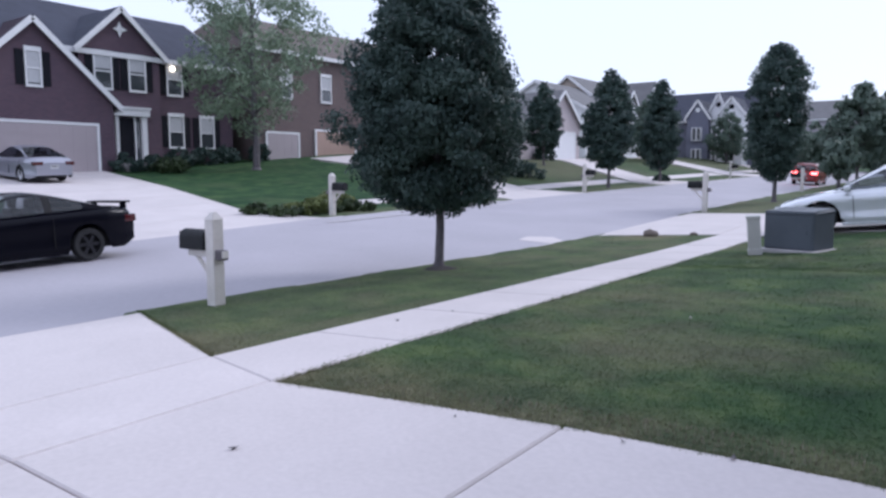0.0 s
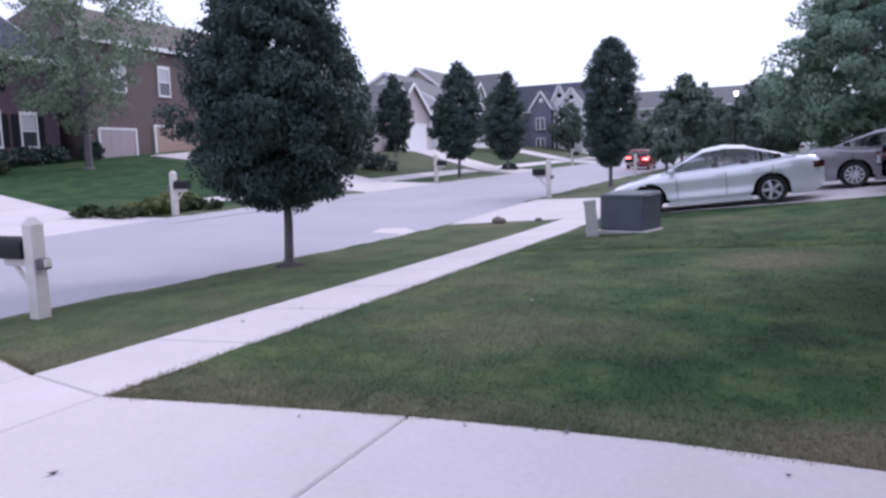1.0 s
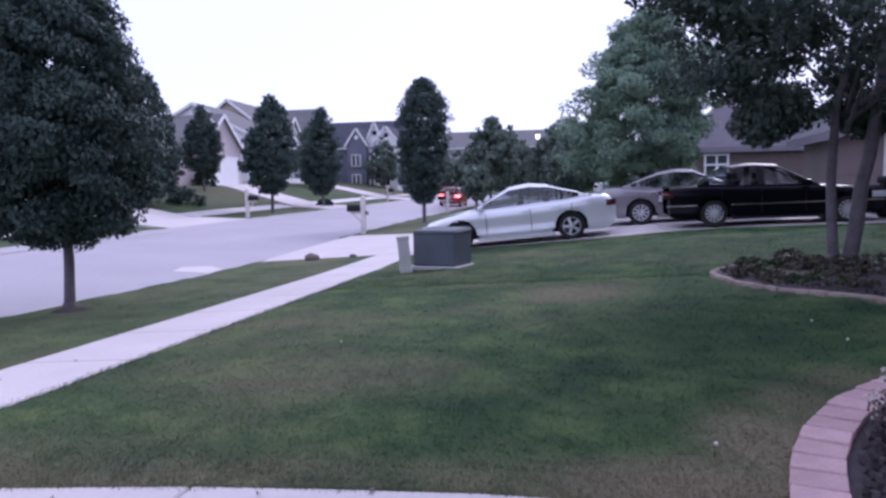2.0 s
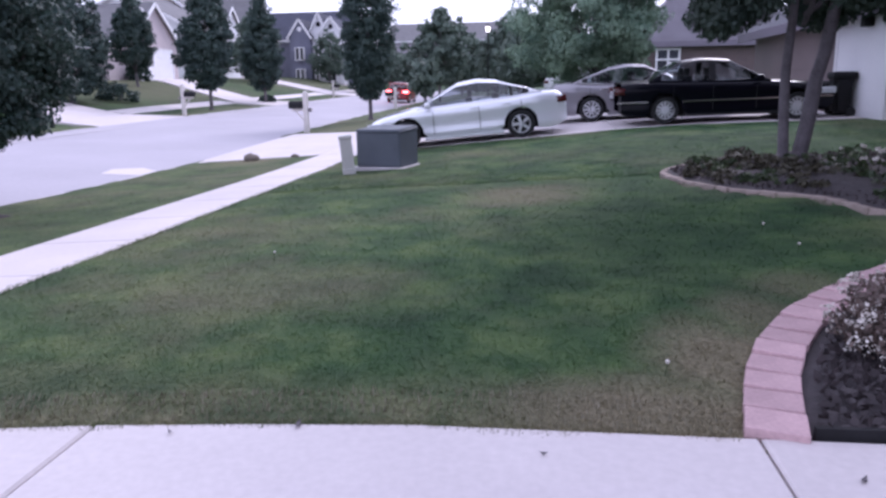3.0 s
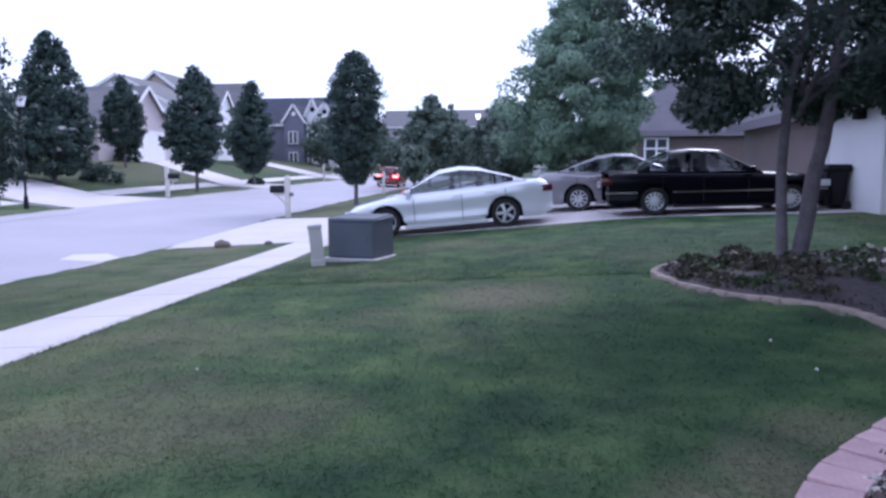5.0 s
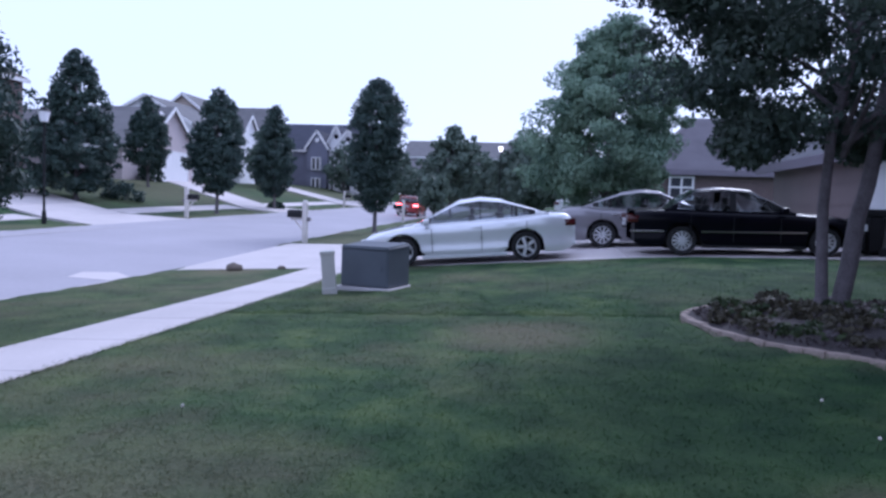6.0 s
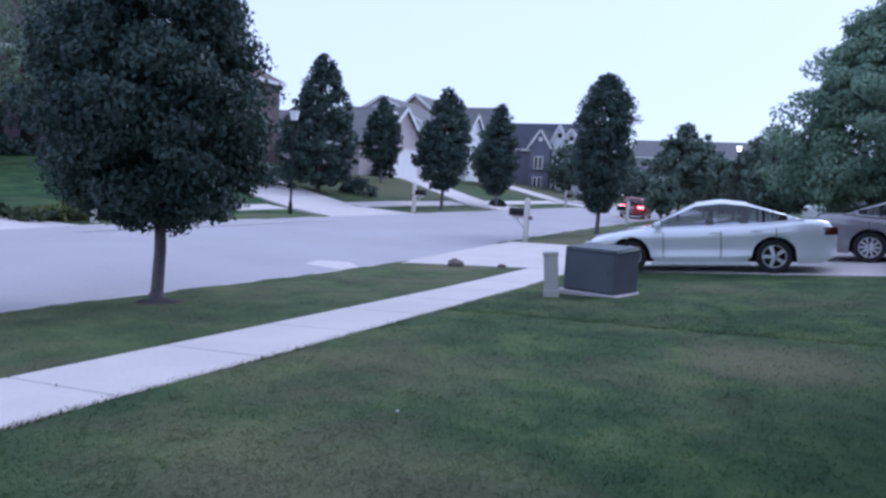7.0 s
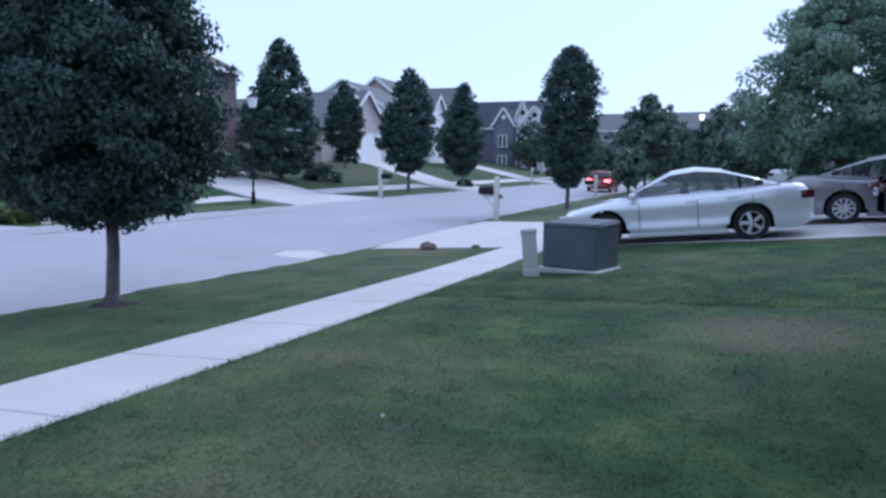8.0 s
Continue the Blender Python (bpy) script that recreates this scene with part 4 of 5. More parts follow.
        return lin + 0.03 * math.sin(math.pi * clamp((px - g[0]) / (g[3] - g[0]), 0, 1))
    cx = sorted(set([g[0] + (g[3] - g[0]) * k / 20 for k in range(21)] + g + list(np.array(spec["pillars"]) * L + x0)))
    glass, shell = {}, bmesh.new()

    def ring_at(px):
        w, zb, zr2 = half(px), top(px) - 0.015, roofz(px)
        k = clamp((zr2 - zb) / 0.42, 0, 1)
        return [(px, w * 0.915, zb - 0.02), (px, w * 0.905, zb + 0.03), (px, w * (0.905 - 0.165 * k), zb + (zr2 - zb) * 0.86), (px, w * (0.86 - 0.2 * k), zb + (zr2 - zb) * 0.97), (px, w * 0.36, zr2 + 0.008), (px, 0, zr2 + 0.014)]
    pill = [x0 + L * p for p in spec["pillars"]]
    for xa, xb in zip(cx, cx[1:]):
        A, B = ring_at(xa), ring_at(xb)
        xm = (xa + xb) / 2
        for i in range(5):
            for sgn in (1, -1):
                q = [A[i], B[i], B[i + 1], A[i + 1]]
                q = [(p[0], p[1] * sgn, p[2]) for p in q]
                if i == 1 and spec["side"][0] * L + x0 < xm < spec["side"][1] * L + x0 and not any(abs(xm - p) < 0.045 for p in pill):
                    key = ("side_window", sgn, sum(xm > p for p in pill))
                elif i == 1 and spec["side"][0] * L + x0 - 0.06 < xm < spec["side"][1] * L + x0 + 0.04:
                    posts = pill + [spec["side"][0] * L + x0, spec["side"][1] * L + x0]
                    key = ("pillar", sgn, min(range(len(posts)), key=lambda j: abs(xm - posts[j])))
                elif i >= 3 and (xm > g[2] + 0.05) and xm < g[3] - 0.03:
                    key = ("windscreen", 0, 0)
                elif i >= 3 and (xm < g[1] - 0.04) and xm > g[0] + 0.03:
                    key = ("rear_window", 0, 0)
                else:
                    key = None
                poly(glass.setdefault(key, bmesh.new()) if key else shell, q)
    for key, b in [(None, shell)] + list(glass.items()):
        bmesh.ops.remove_doubles(b, verts=b.verts, dist=1e-4)
        bmesh.ops.recalc_face_normals(b, faces=b.faces)
        if key:
            part(key[0], b, BLACK if key[0] == "pillar" else CAR_GLASS, t, smooth=35)
        else:
            part("roof", b, paint, t, smooth=35)
    # seats and dashboard behind the glass
    for sx in ((0.36, 0.58) if len(pill) > 1 else (0.5,)):
        px = g[0] + (g[3] - g[0]) * sx
        for sgn in (1, -1):
            back = part("seat", boxed(px - 0.1, px + 0.05, sgn * 0.36 - 0.22, sgn * 0.36 + 0.22, top(px) - 0.25, top(px) + 0.12, bevel=0.04), SEAT_CLOTH, t, smooth=40)
            part("headrest", boxed(px - 0.1, px, sgn * 0.36 - 0.12, sgn * 0.36 + 0.12, top(px) + 0.14, top(px) + 0.3, bevel=0.035), SEAT_CLOTH, back)
    part("dashboard", boxed(g[3] - 0.75, g[3] - 0.3, -W * 0.38, W * 0.38, top(g[3]) - 0.1, top(g[3]) + 0.03, bevel=0.03), CAR_INSIDE, t)
    # lamps, plate, mirrors, handles, seams
    zt0, zt1 = top(x0 + 0.1), top(x1 - 0.25)
    for sgn in (1, -1):
        w = half(x0 + 0.12)
        part("tail_lamp", boxed(x0 - 0.005, x0 + 0.3, *sorted((sgn * w * 0.55, sgn * (half(x0 + 0.2) + 0.004))), zt0 - 0.25, zt0 - 0.09, bevel=0.03), TAIL_LIT if lit else TAIL_LENS, t, smooth=40)
        part("head_lamp", boxed(x1 - 0.36, x1 - 0.01, *sorted((sgn * half(x1 - 0.1) * 0.6, sgn * (half(x1 - 0.3) + 0.003))), zt1 - 0.22, zt1 - 0.07, bevel=0.03), HEAD_LENS, t, smooth=40)
        mx = g[3] - 0.28
        part("mirror", boxed(mx - 0.07, mx + 0.07, *sorted((sgn * (W / 2 * 0.93), sgn * (W / 2 + 0.15))), top(mx) + 0.0, top(mx) + 0.13, bevel=0.03), paint, t, smooth=40)
        for p in spec["handles"]:
            hx = x0 + L * p
            part("door_handle", boxed(hx - 0.1, hx + 0.1, *sorted((sgn * (half(hx) * 0.965), sgn * (half(hx) + 0.022))), top(hx) - 0.15, top(hx) - 0.115, bevel=0.01), CHROME if chrome else paint, t)
        for p in spec["seams"]:
            hx = x0 + L * p
            part("door_gap", boxed(hx - 0.006, hx + 0.006, *sorted((sgn * half(hx) * 0.9, sgn * (half(hx) + 0.002))), 0.3, top(hx) - 0.11), CAR_INSIDE, t)
        sill = boxed(-wb / 2 + arch + 0.02, wb / 2 - arch - 0.02, *sorted((sgn * W / 2 * 0.9, sgn * (W / 2 * 0.965))), 0.16, 0.24, bevel=0.02)
        part("sill", sill, paint if strip is None else CAR_INSIDE, t)
        if strip:
            for a, b in ((x0 + 0.06, -wb / 2 - arch), (-wb / 2 + arch, wb / 2 - arch), (wb / 2 + arch, x1 - 0.08)):
                yo = half((a + b) / 2)
                part("side_strip", boxed(a, b, *sorted((sgn * yo * 0.96, sgn * (yo + 0.016))), 0.5, 0.54, bevel=0.006), strip, t)
        if chrome:
            zz = [(q, top(q)) for q in np.linspace(g[0] + 0.25, g[3] - 0.1, 9)]
            bs = bmesh.new()
            for (qa, za), (qb, zb2) in zip(zz, zz[1:]):
                tube(bs, (qa, sgn * half(qa) * 0.925, za + 0.012), (qb, sgn * half(qb) * 0.925, zb2 + 0.012), 0.011, 0.011, 6)
            part("window_trim", bs, CHROME, t)
        for wx in (wb / 2, -wb / 2):
            wheel(t, wx, sgn * (W / 2 - 0.125), r, sgn, spokes, rims)
    plate = part("number_plate", boxed(x0 - 0.012, x0 + 0.03, -0.16, 0.16, 0.62 if not spoiler else 0.66, 0.77 if not spoiler else 0.8), PLATE, t)
    part("plate_bar", boxed(x0 - 0.016, x0 - 0.01, -0.12, 0.12, 0.69, 0.73), CAR_INSIDE, plate)
    part("bumper_grille", boxed(x1 - 0.05, x1 + 0.006, -W * 0.3, W * 0.3, 0.32, 0.5, bevel=0.02), CAR_INSIDE, t)
    if spoiler:
        sp = boxed(x0 + 0.02, x0 + 0.27, -W * 0.38, W * 0.38, spoiler, spoiler + 0.04, bevel=0.015)
        for sgn in (1, -1):
            box(sp, x0 + 0.08, x0 + 0.2, sgn * W * 0.33 - 0.02, sgn * W * 0.33 + 0.02, spoiler - 0.16, spoiler + 0.01)
        part("spoiler", sp, paint, t)
    return t


SEDAN = dict(size=(4.86, 1.83, 1.47, 2.776, 0.96, 0.335), deck=[(0, 0.84), (0.02, 1.0), (0.05, 1.05), (0.15, 1.06), (0.25, 1.0), (0.4, 0.965), (0.6, 0.935), (0.72, 0.93), (0.8, 0.89), (0.91, 0.79), (0.975, 0.68), (1, 0.56)],
             cabin=(0.12, 0.33, 0.535, 0.745), roof=(1.38, 1.445, 1.4), pillars=(0.265, 0.435), side=(0.2, 0.69), handles=(0.3, 0.46), seams=(0.225, 0.435, 0.665))
SALOON = dict(size=(5.02, 1.84, 1.47, 2.98, 0.86, 0.315), deck=[(0, 0.78), (0.015, 0.95), (0.04, 0.98), (0.2, 1.0), (0.35, 0.97), (0.6, 0.94), (0.7, 0.93), (0.9, 0.84), (0.98, 0.76), (1, 0.6)],
              cabin=(0.16, 0.3, 0.53, 0.71), roof=(1.4, 1.455, 1.41), pillars=(0.27, 0.45), side=(0.225, 0.66), handles=(0.31, 0.48), seams=(0.27, 0.45, 0.645))
COUPE = dict(size=(4.58, 1.72, 1.41, 2.62, 0.93, 0.315), deck=[(0, 0.82), (0.03, 0.98), (0.14, 1.01), (0.3, 0.98), (0.5, 0.94), (0.68, 0.92), (0.9, 0.8), (0.97, 0.7), (1, 0.56)],
             cabin=(0.11, 0.36, 0.52, 0.74), roof=(1.29, 1.35, 1.29), pillars=(0.38,), side=(0.24, 0.68), handles=(0.44,), seams=(0.37, 0.66))
HATCH = dict(size=(4.42, 1.74, 1.47, 2.62, 0.92, 0.315), deck=[(0, 0.8), (0.02, 0.98), (0.15, 1.02), (0.35, 0.98), (0.55, 0.95), (0.7, 0.93), (0.9, 0.84), (0.97, 0.74), (1, 0.58)],
             cabin=(0.02, 0.14, 0.5, 0.73), roof=(1.4, 1.45, 1.38), pillars=(0.22, 0.42), side=(0.1, 0.67), handles=(0.3, 0.47), seams=(0.25, 0.43, 0.65))
car("parked_car", -2.0, 19.66, 186, SEDAN, PAINT_SILVER, "silver sedan parked on the driveway beside the lawn")
car("parked_car", 4.34, 20.04, 0, SALOON, PAINT_BLACK, "older black saloon with chrome side strip on the driveway", spokes=12, strip=CHROME)
car("parked_car", 2.71, 22.47, 0, SEDAN, PAINT_GREY, "warm grey sedan parked on the driveway behind others", spokes=10, chrome=True)
car("parked_car", -15.2, 6.15, -90, COUPE, PAINT_BLACK, "black two-door coupe with rear wing parked in the street", spoiler=1.07, spokes=6, rims=DARK_RIM)
car("parked_car", -33.9, 14.95, 180, SEDAN, PAINT_PEWTER, "pewter grey sedan parked on the far driveway before a garage", spokes=10)
car("hatchback", -10.3, 57.5, 90, HATCH, PAINT_RED, "red hatchback with lit brake lamps in the street", lit=True, spoiler=1.42)
car("parked_car", 2.9, 43.5, 0, SEDAN, car_paint("white_car_paint", (0.7, 0.7, 0.72), 0.0), "white car parked on a further driveway")


# ---- further houses ----
house_plain(-31.5, 65.5, 76.4, 11, 2.2, 7.8, 10.8, SIDING_WHITE, SHINGLE_GREY, "pale two-storey house with a grey gabled roof", gables=((72.2, 76.6, 7.9, 10.1, 0.9),), windows=((67, 5.8, 1, 1.5, 0), (70, 5.8, 1, 1.5, 0), (74.4, 5.8, 1.2, 1.6, 0.9)))
house_plain(-30.0, 50.6, 59.9, 12, 1.6, 5.2, 8.0, SIDING_MAUVE, SHINGLE_GREY, "garage wing with grey roof and a pale mauve gable", along="x", gables=((53.2, 60.0, 5.7, 8.5, 0.5),), garage=(54.0, 59.0, 4.9, 0.5), cat="garage")
house_plain(-33.0, 74.5, 88.5, 10, 2.2, 8.4, 12.3, SIDING_TAN, SHINGLE_GREY, "tan house with a grey roof and white front gable", gables=((80.3, 87.0, 8.6, 12.0, 1.4),), wing_wall=SIDING_WHITE, windows=((82.2, 7.4, 1.1, 1.7, 1.4), (85.0, 7.4, 1.1, 1.7, 1.4)))


def lathe_disc(x, y, z, r):
    bm = bmesh.new()
    bmesh.ops.create_cone(bm, cap_ends=True, segments=16, radius1=r, radius2=r * 0.9, depth=0.1, matrix=Matrix.Translation((x, y, z)) @ Matrix.Rotation(radians(90), 4, "X"))
    return bm


def house_far():
    """The far house whose white gables look down the street."""
    h = thing("house", 0, 0, 0, label="distant blue-grey house with dark roof and white pointed gables", category="house")
    gable_wall(h, -44, -23, 94, 106, 2.2, 8.2, 11.9, SIDING_SLATE, "x")
    gable_roof(h, -44, -23, 94, 106, 8.25, 12.0, SHINGLE, "x")
    for x0, x1, e, r, y0, wall in ((-30.55, -27.9, 8.5, 10.5, 92.4, SIDING_SLATE), (-28.1, -26.0, 9.0, 11.3, 93.4, SIDING_WHITE), (-26.6, -23.6, 8.7, 10.6, 92.0, SIDING_WHITE)):
        gable_wall(h, x0, x1, y0, 100, 2.2, e, r - 0.1, wall, "y")
        gable_roof(h, x0, x1, y0, 100, e + 0.05, r, SHINGLE, "y", over=0.25)
        xm = (x0 + x1) / 2
        part("gable_vent", lathe_disc(xm, y0 - 0.06, e + (r - e) * 0.35, 0.3), SIDING_WHITE if wall is SIDING_SLATE else SHUTTER, h)
        for z in (6.2, 3.6):
            w = part("window", boxed(xm - 0.6, xm + 0.6, y0 - 0.4, y0, z - 0.8, z + 0.8), WHITE, h)
            for s2 in (-1, 1):
                part("pane", boxed(xm + s2 * 0.28 - 0.2, xm + s2 * 0.28 + 0.2, y0 - 0.42, y0 - 0.4, z - 0.7, z + 0.7), PANE, w)
    return h


house_far()


def house_end():
    """The long low-roofed house across the end of the street."""
    h = thing("house", 0, 0, 0, label="distant house with a long dark roof across the street's end", category="house")
    gable_wall(h, -27, -2, 139, 151, 3.0, 10.6, 13.9, SIDING_GREY, "x")
    gable_roof(h, -27, -2, 139, 151, 10.65, 14.0, SHINGLE_GREY, "x")
    return h


house_end()


def house_side():
    """The low neighbour's house past the driveway."""
    h = thing("house", 0, 0, 0, label="single-storey brown brick house with a shingle roof behind trees", category="house")
    part("wall", boxed(5.2, 13, 41, 50, 0.4, 3.95), BRICK_TAN, h)
    gable_roof(h, 5.2, 13, 41, 50, 3.95, 6.9, SHINGLE_MAUVE, "x", trim=SIDING_DUSK, hip=3.0)
    w = part("window", boxed(6.1, 7.2, 40.9, 41.0, 2.3, 3.3), CAR_INSIDE, h)
    bm = bmesh.new()
    for a in (6.02, 6.6, 7.16):
        box(bm, a, a + 0.1, 40.85, 40.92, 2.25, 3.35)
    for z in (2.2, 2.78, 3.3):
        box(bm, 6.0, 7.28, 40.84, 40.93, z, z + 0.1)
    part("window_frame", bm, WHITE, w)
    part("pane", boxed(6.15, 7.15, 40.88, 40.9, 2.3, 3.3), PANE, w)
    return h


house_side()


def neighbour_garage():
    """The house at the top of the driveway: garage front in white, brick side with corner boards."""
    h = thing("house", 0, 0, 0, label="house corner with white garage front and lavender-grey side", category="house")
    z0 = 0.4
    part("wall", boxed(7.35, 16, 18.2, 28, z0, 3.45), SIDING_GREY, h)
    front = part("wall", boxed(7.3, 7.35, 18.2, 20.9, z0, 3.45), SIDING_WHITE, h, "white siding wall")
    for i in range(19):
        z = z0 + 0.12 + i * 0.16
        part("siding_board", boxed(7.285, 7.3, 18.3, 20.9, z, z + 0.15), SIDING_WHITE, front)
    garage_side = part("garage_door", boxed(7.28, 7.35, 21.1, 26.2, z0, 3.0), DOOR_BROWN, h, "sectional garage door in brown with its shade painted in")
    part("wall", boxed(7.3, 7.35, 21.1, 28, 3.0, 3.45), DOOR_BROWN, h)
    part("wall", boxed(7.3, 7.35, 26.2, 28, z0, 3.0), DOOR_BROWN, h)
    for i in range(4):
        part("panel", boxed(7.265, 7.28, 21.15, 26.15, z0 + 0.3 + i * 0.58, z0 + 0.84 + i * 0.58), DOOR_BROWN, garage_side)
    for x0, x1, y0, y1 in ((7.26, 7.42, 18.13, 18.25), (7.72, 7.84, 18.14, 18.2), (7.95, 8.07, 18.13, 18.2), (7.26, 7.33, 20.9, 21.05)):
        part("corner_board", boxed(x0, x1, y0, y1, z0, 3.45), WHITE, h)
    part("downpipe", tube(bmesh.new(), (7.62, 18.13, 0.7), (7.62, 18.13, 3.4), 0.04, 0.04, 8), WHITE, h)
    part("side_door", boxed(8.2, 9.2, 18.15, 18.2, 0.8, 2.95), GARAGE, h)
    gable_roof(h, 7.3, 16, 18.2, 28, 3.5, 6.6, SHINGLE, "y", over=0.45, hip=3, trim=SIDING_DUSK)
    lamp = part("wall_lamp", boxed(7.06, 7.28, 19.0, 19.24, 2.72, 3.06, bevel=0.03), BLACK, h, "black wall lantern")
    part("bracket", tube(bmesh.new(), (7.3, 19.12, 2.95), (7.17, 19.12, 3.15), 0.015, 0.015, 6), BLACK, lamp)
    return h


neighbour_garage()


def shading_house():
    """The plain house of the driveway, unseen, added to shade the right of the lawn."""
    h = thing("house", 0, 0, 0, label="unseen plain brick house added at the driveway to shade the lawn", category="house")
    part("wall", boxed(7.2, 18, -14, 4.3, -0.3, 6.2), BRICK_TAN, h)
    part("wall", boxed(5.0, 18, 4.3, 8.1, -0.3, 6.2), BRICK_TAN, h)
    part("wall", boxed(6.8, 18, 8.1, 12.4, -0.3, 6.2), BRICK_TAN, h)
    gable_roof(h, 7.2, 18, -14, 4.0, 6.25, 9.5, SHINGLE_BROWN, "y", hip=3.0)
    gable_roof(h, 5.0, 18, 4.3, 12.4, 6.3, 9.0, SHINGLE_BROWN, "x", hip=3.0)
    part("garage_door", boxed(7.12, 7.2, -2.6, 3.6, 0.02, 2.4), SIDING_WHITE, h)
    return h


shading_house()


def rubbish_bin(x, y, rz, h, label):
    t = thing("rubbish_bin", x, y, ground_z(x, y), rz, label, "rubbish bin")
    bm = bmesh.new()
    r = bmesh.ops.create_cube(bm, size=1.0)["verts"]
    for v in r:
        k = 1 if v.co.z > 0 else 0.78
        v.co = Vector((v.co.x * 0.46 * k, v.co.y * 0.46 * k, (v.co.z + 0.5) * (h - 0.1) + 0.04))
    bmesh.ops.bevel(bm, geom=list(bm.edges), offset=0.09, segments=3, affect="EDGES")
    part("body", bm, BLACK, t, smooth=40)
    part("lid", boxed(-0.26, 0.26, -0.26, 0.28, h - 0.14, h + 0.03, bevel=0.06), BLACK, t)
    part("handle", tube(bmesh.new(), (-0.17, 0.28, h - 0.08), (0.17, 0.28, h - 0.08), 0.015, 0.015, 6), BLACK, t)
    for s in (-1, 1):
        w = part("wheel", lathe([(0.01, -0.03), (0.11, -0.03), (0.11, 0.03), (0.01, 0.03)], 14), RUBBER, t)
        w.matrix_basis = pose(0.19 * s, 0.19, 0.11, 0, 0, 90)


rubbish_bin(6.98, 19.75, -90, 1.02, "black wheeled rubbish bin by the garage wall")
rubbish_bin(7.0, 20.3, -80, 0.8, "lower black rubbish bin by the garage wall")


# ---- mailboxes, lamps, utility boxes ----
def mailbox(x, y, rz, h, label, paper=True):
    """A square white post with a black box on a short arm; the box points along local -x."""
    t = thing("mailbox", x, y, ground_z(x, y) - 0.02, rz, label, "mailbox", "mailboxes along the street")
    bm = boxed(-0.08, 0.08, -0.08, 0.08, 0, h - 0.08, bevel=0.008)
    post = part("post", bm, POST, t)
    cap = bmesh.new()
    r = bmesh.ops.create_cone(cap, cap_ends=True, segments=4, radius1=0.12, radius2=0.04, depth=0.09, matrix=Matrix.Translation((0, 0, h - 0.04)) @ Matrix.Rotation(radians(45), 4, "Z"))
    part("cap", cap, POST, post)
    part("arm", boxed(-0.5, 0.22, -0.045, 0.045, h * 0.53, h * 0.53 + 0.09, bevel=0.008), POST, t)
    br = bmesh.new()
    tube(br, (-0.36, 0, h * 0.53), (-0.06, 0, h * 0.3), 0.03, 0.03, 6)
    part("brace", br, POST, t)
    b = bmesh.new()
    prof = [(-0.115, 0), (0.115, 0), (0.115, 0.15)] + [(0.115 * math.cos(a), 0.15 + 0.105 * math.sin(a)) for a in np.linspace(0.3, math.pi - 0.3, 7)] + [(-0.115, 0.15)]
    za = h * 0.53 + 0.092
    a, c = [b.verts.new((-0.58, p, za + z)) for p, z in prof], [b.verts.new((-0.09, p, za + z)) for p, z in prof]
    b.faces.new(a)
    b.faces.new(c[::-1])
    for i in range(len(prof)):
        b.faces.new((a[i], c[i], c[(i + 1) % len(prof)], a[(i + 1) % len(prof)]))
    bmesh.ops.recalc_face_normals(b, faces=b.faces)
    bx = part("box", b, BLACK, t, "black metal letter box", smooth=40)
    part("door", boxed(-0.592, -0.58, -0.1, 0.1, za + 0.005, za + 0.225, bevel=0.004), BLACK, bx)
    part("flag", boxed(-0.3, -0.27, 0.116, 0.124, za + 0.1, za + 0.27), BLACK, bx)
    if paper:
        part("newspaper_holder", boxed(0.07, 0.2, -0.06, 0.06, h * 0.53 - 0.03, h * 0.53 + 0.1, bevel=0.02), BARK, t)
    return t


mailbox(-8.1, 5.78, 0, 1.2, "white post with a black mailbox beside the kerb")
mailbox(-8.15, 26.1, 0, 1.45, "white mailbox post with a dark box by the next driveway")
mailbox(-16.95, 34.9, 180, 1.5, "white mailbox post across the street by a driveway")
mailbox(-16.9, 16.6, 180, 1.35, "white mailbox post across the street beside shrubs")
mailbox(-8.3, 44.0, 0, 1.3, "distant white mailbox post beside the street")
mailbox(-17.2, 63.0, 180, 1.4, "distant mailbox post across the street")


def lamp_post(x, y, h, label, lit=False):
    t = thing("street_lamp", x, y, ground_z(x, y) - 0.03, 0, label, "street lamp")
    bm = tube(bmesh.new(), (0, 0, 0), (0, 0, 0.5), 0.09, 0.07, 12)
    tube(bm, (0, 0, 0.5), (0, 0, h - 0.5), 0.045, 0.04, 10)
    part("pole", bm, BLACK, t, smooth=40)
    lan = bmesh.new()
    bmesh.ops.create_cone(lan, cap_ends=True, segments=6, radius1=0.13, radius2=0.21, depth=0.36, matrix=Matrix.Translation((0, 0, h - 0.3)))
    part("lantern", lan, lamp_material("lit_street_lamp", (1.0, 0.93, 0.85), 1.7) if lit else SIDING_WHITE, t)
    cap = bmesh.new()
    bmesh.ops.create_cone(cap, cap_ends=True, segments=6, radius1=0.25, radius2=0.03, depth=0.16, matrix=Matrix.Translation((0, 0, h - 0.04)))
    part("cap", cap, BLACK, t)


lamp_post(-17.9, 26.3, 4.15, "slim black street lamp with a pale lantern")
lamp_post(-3.6, 57.0, 5.3, "distant street lamp with a lit lantern", lit=True)


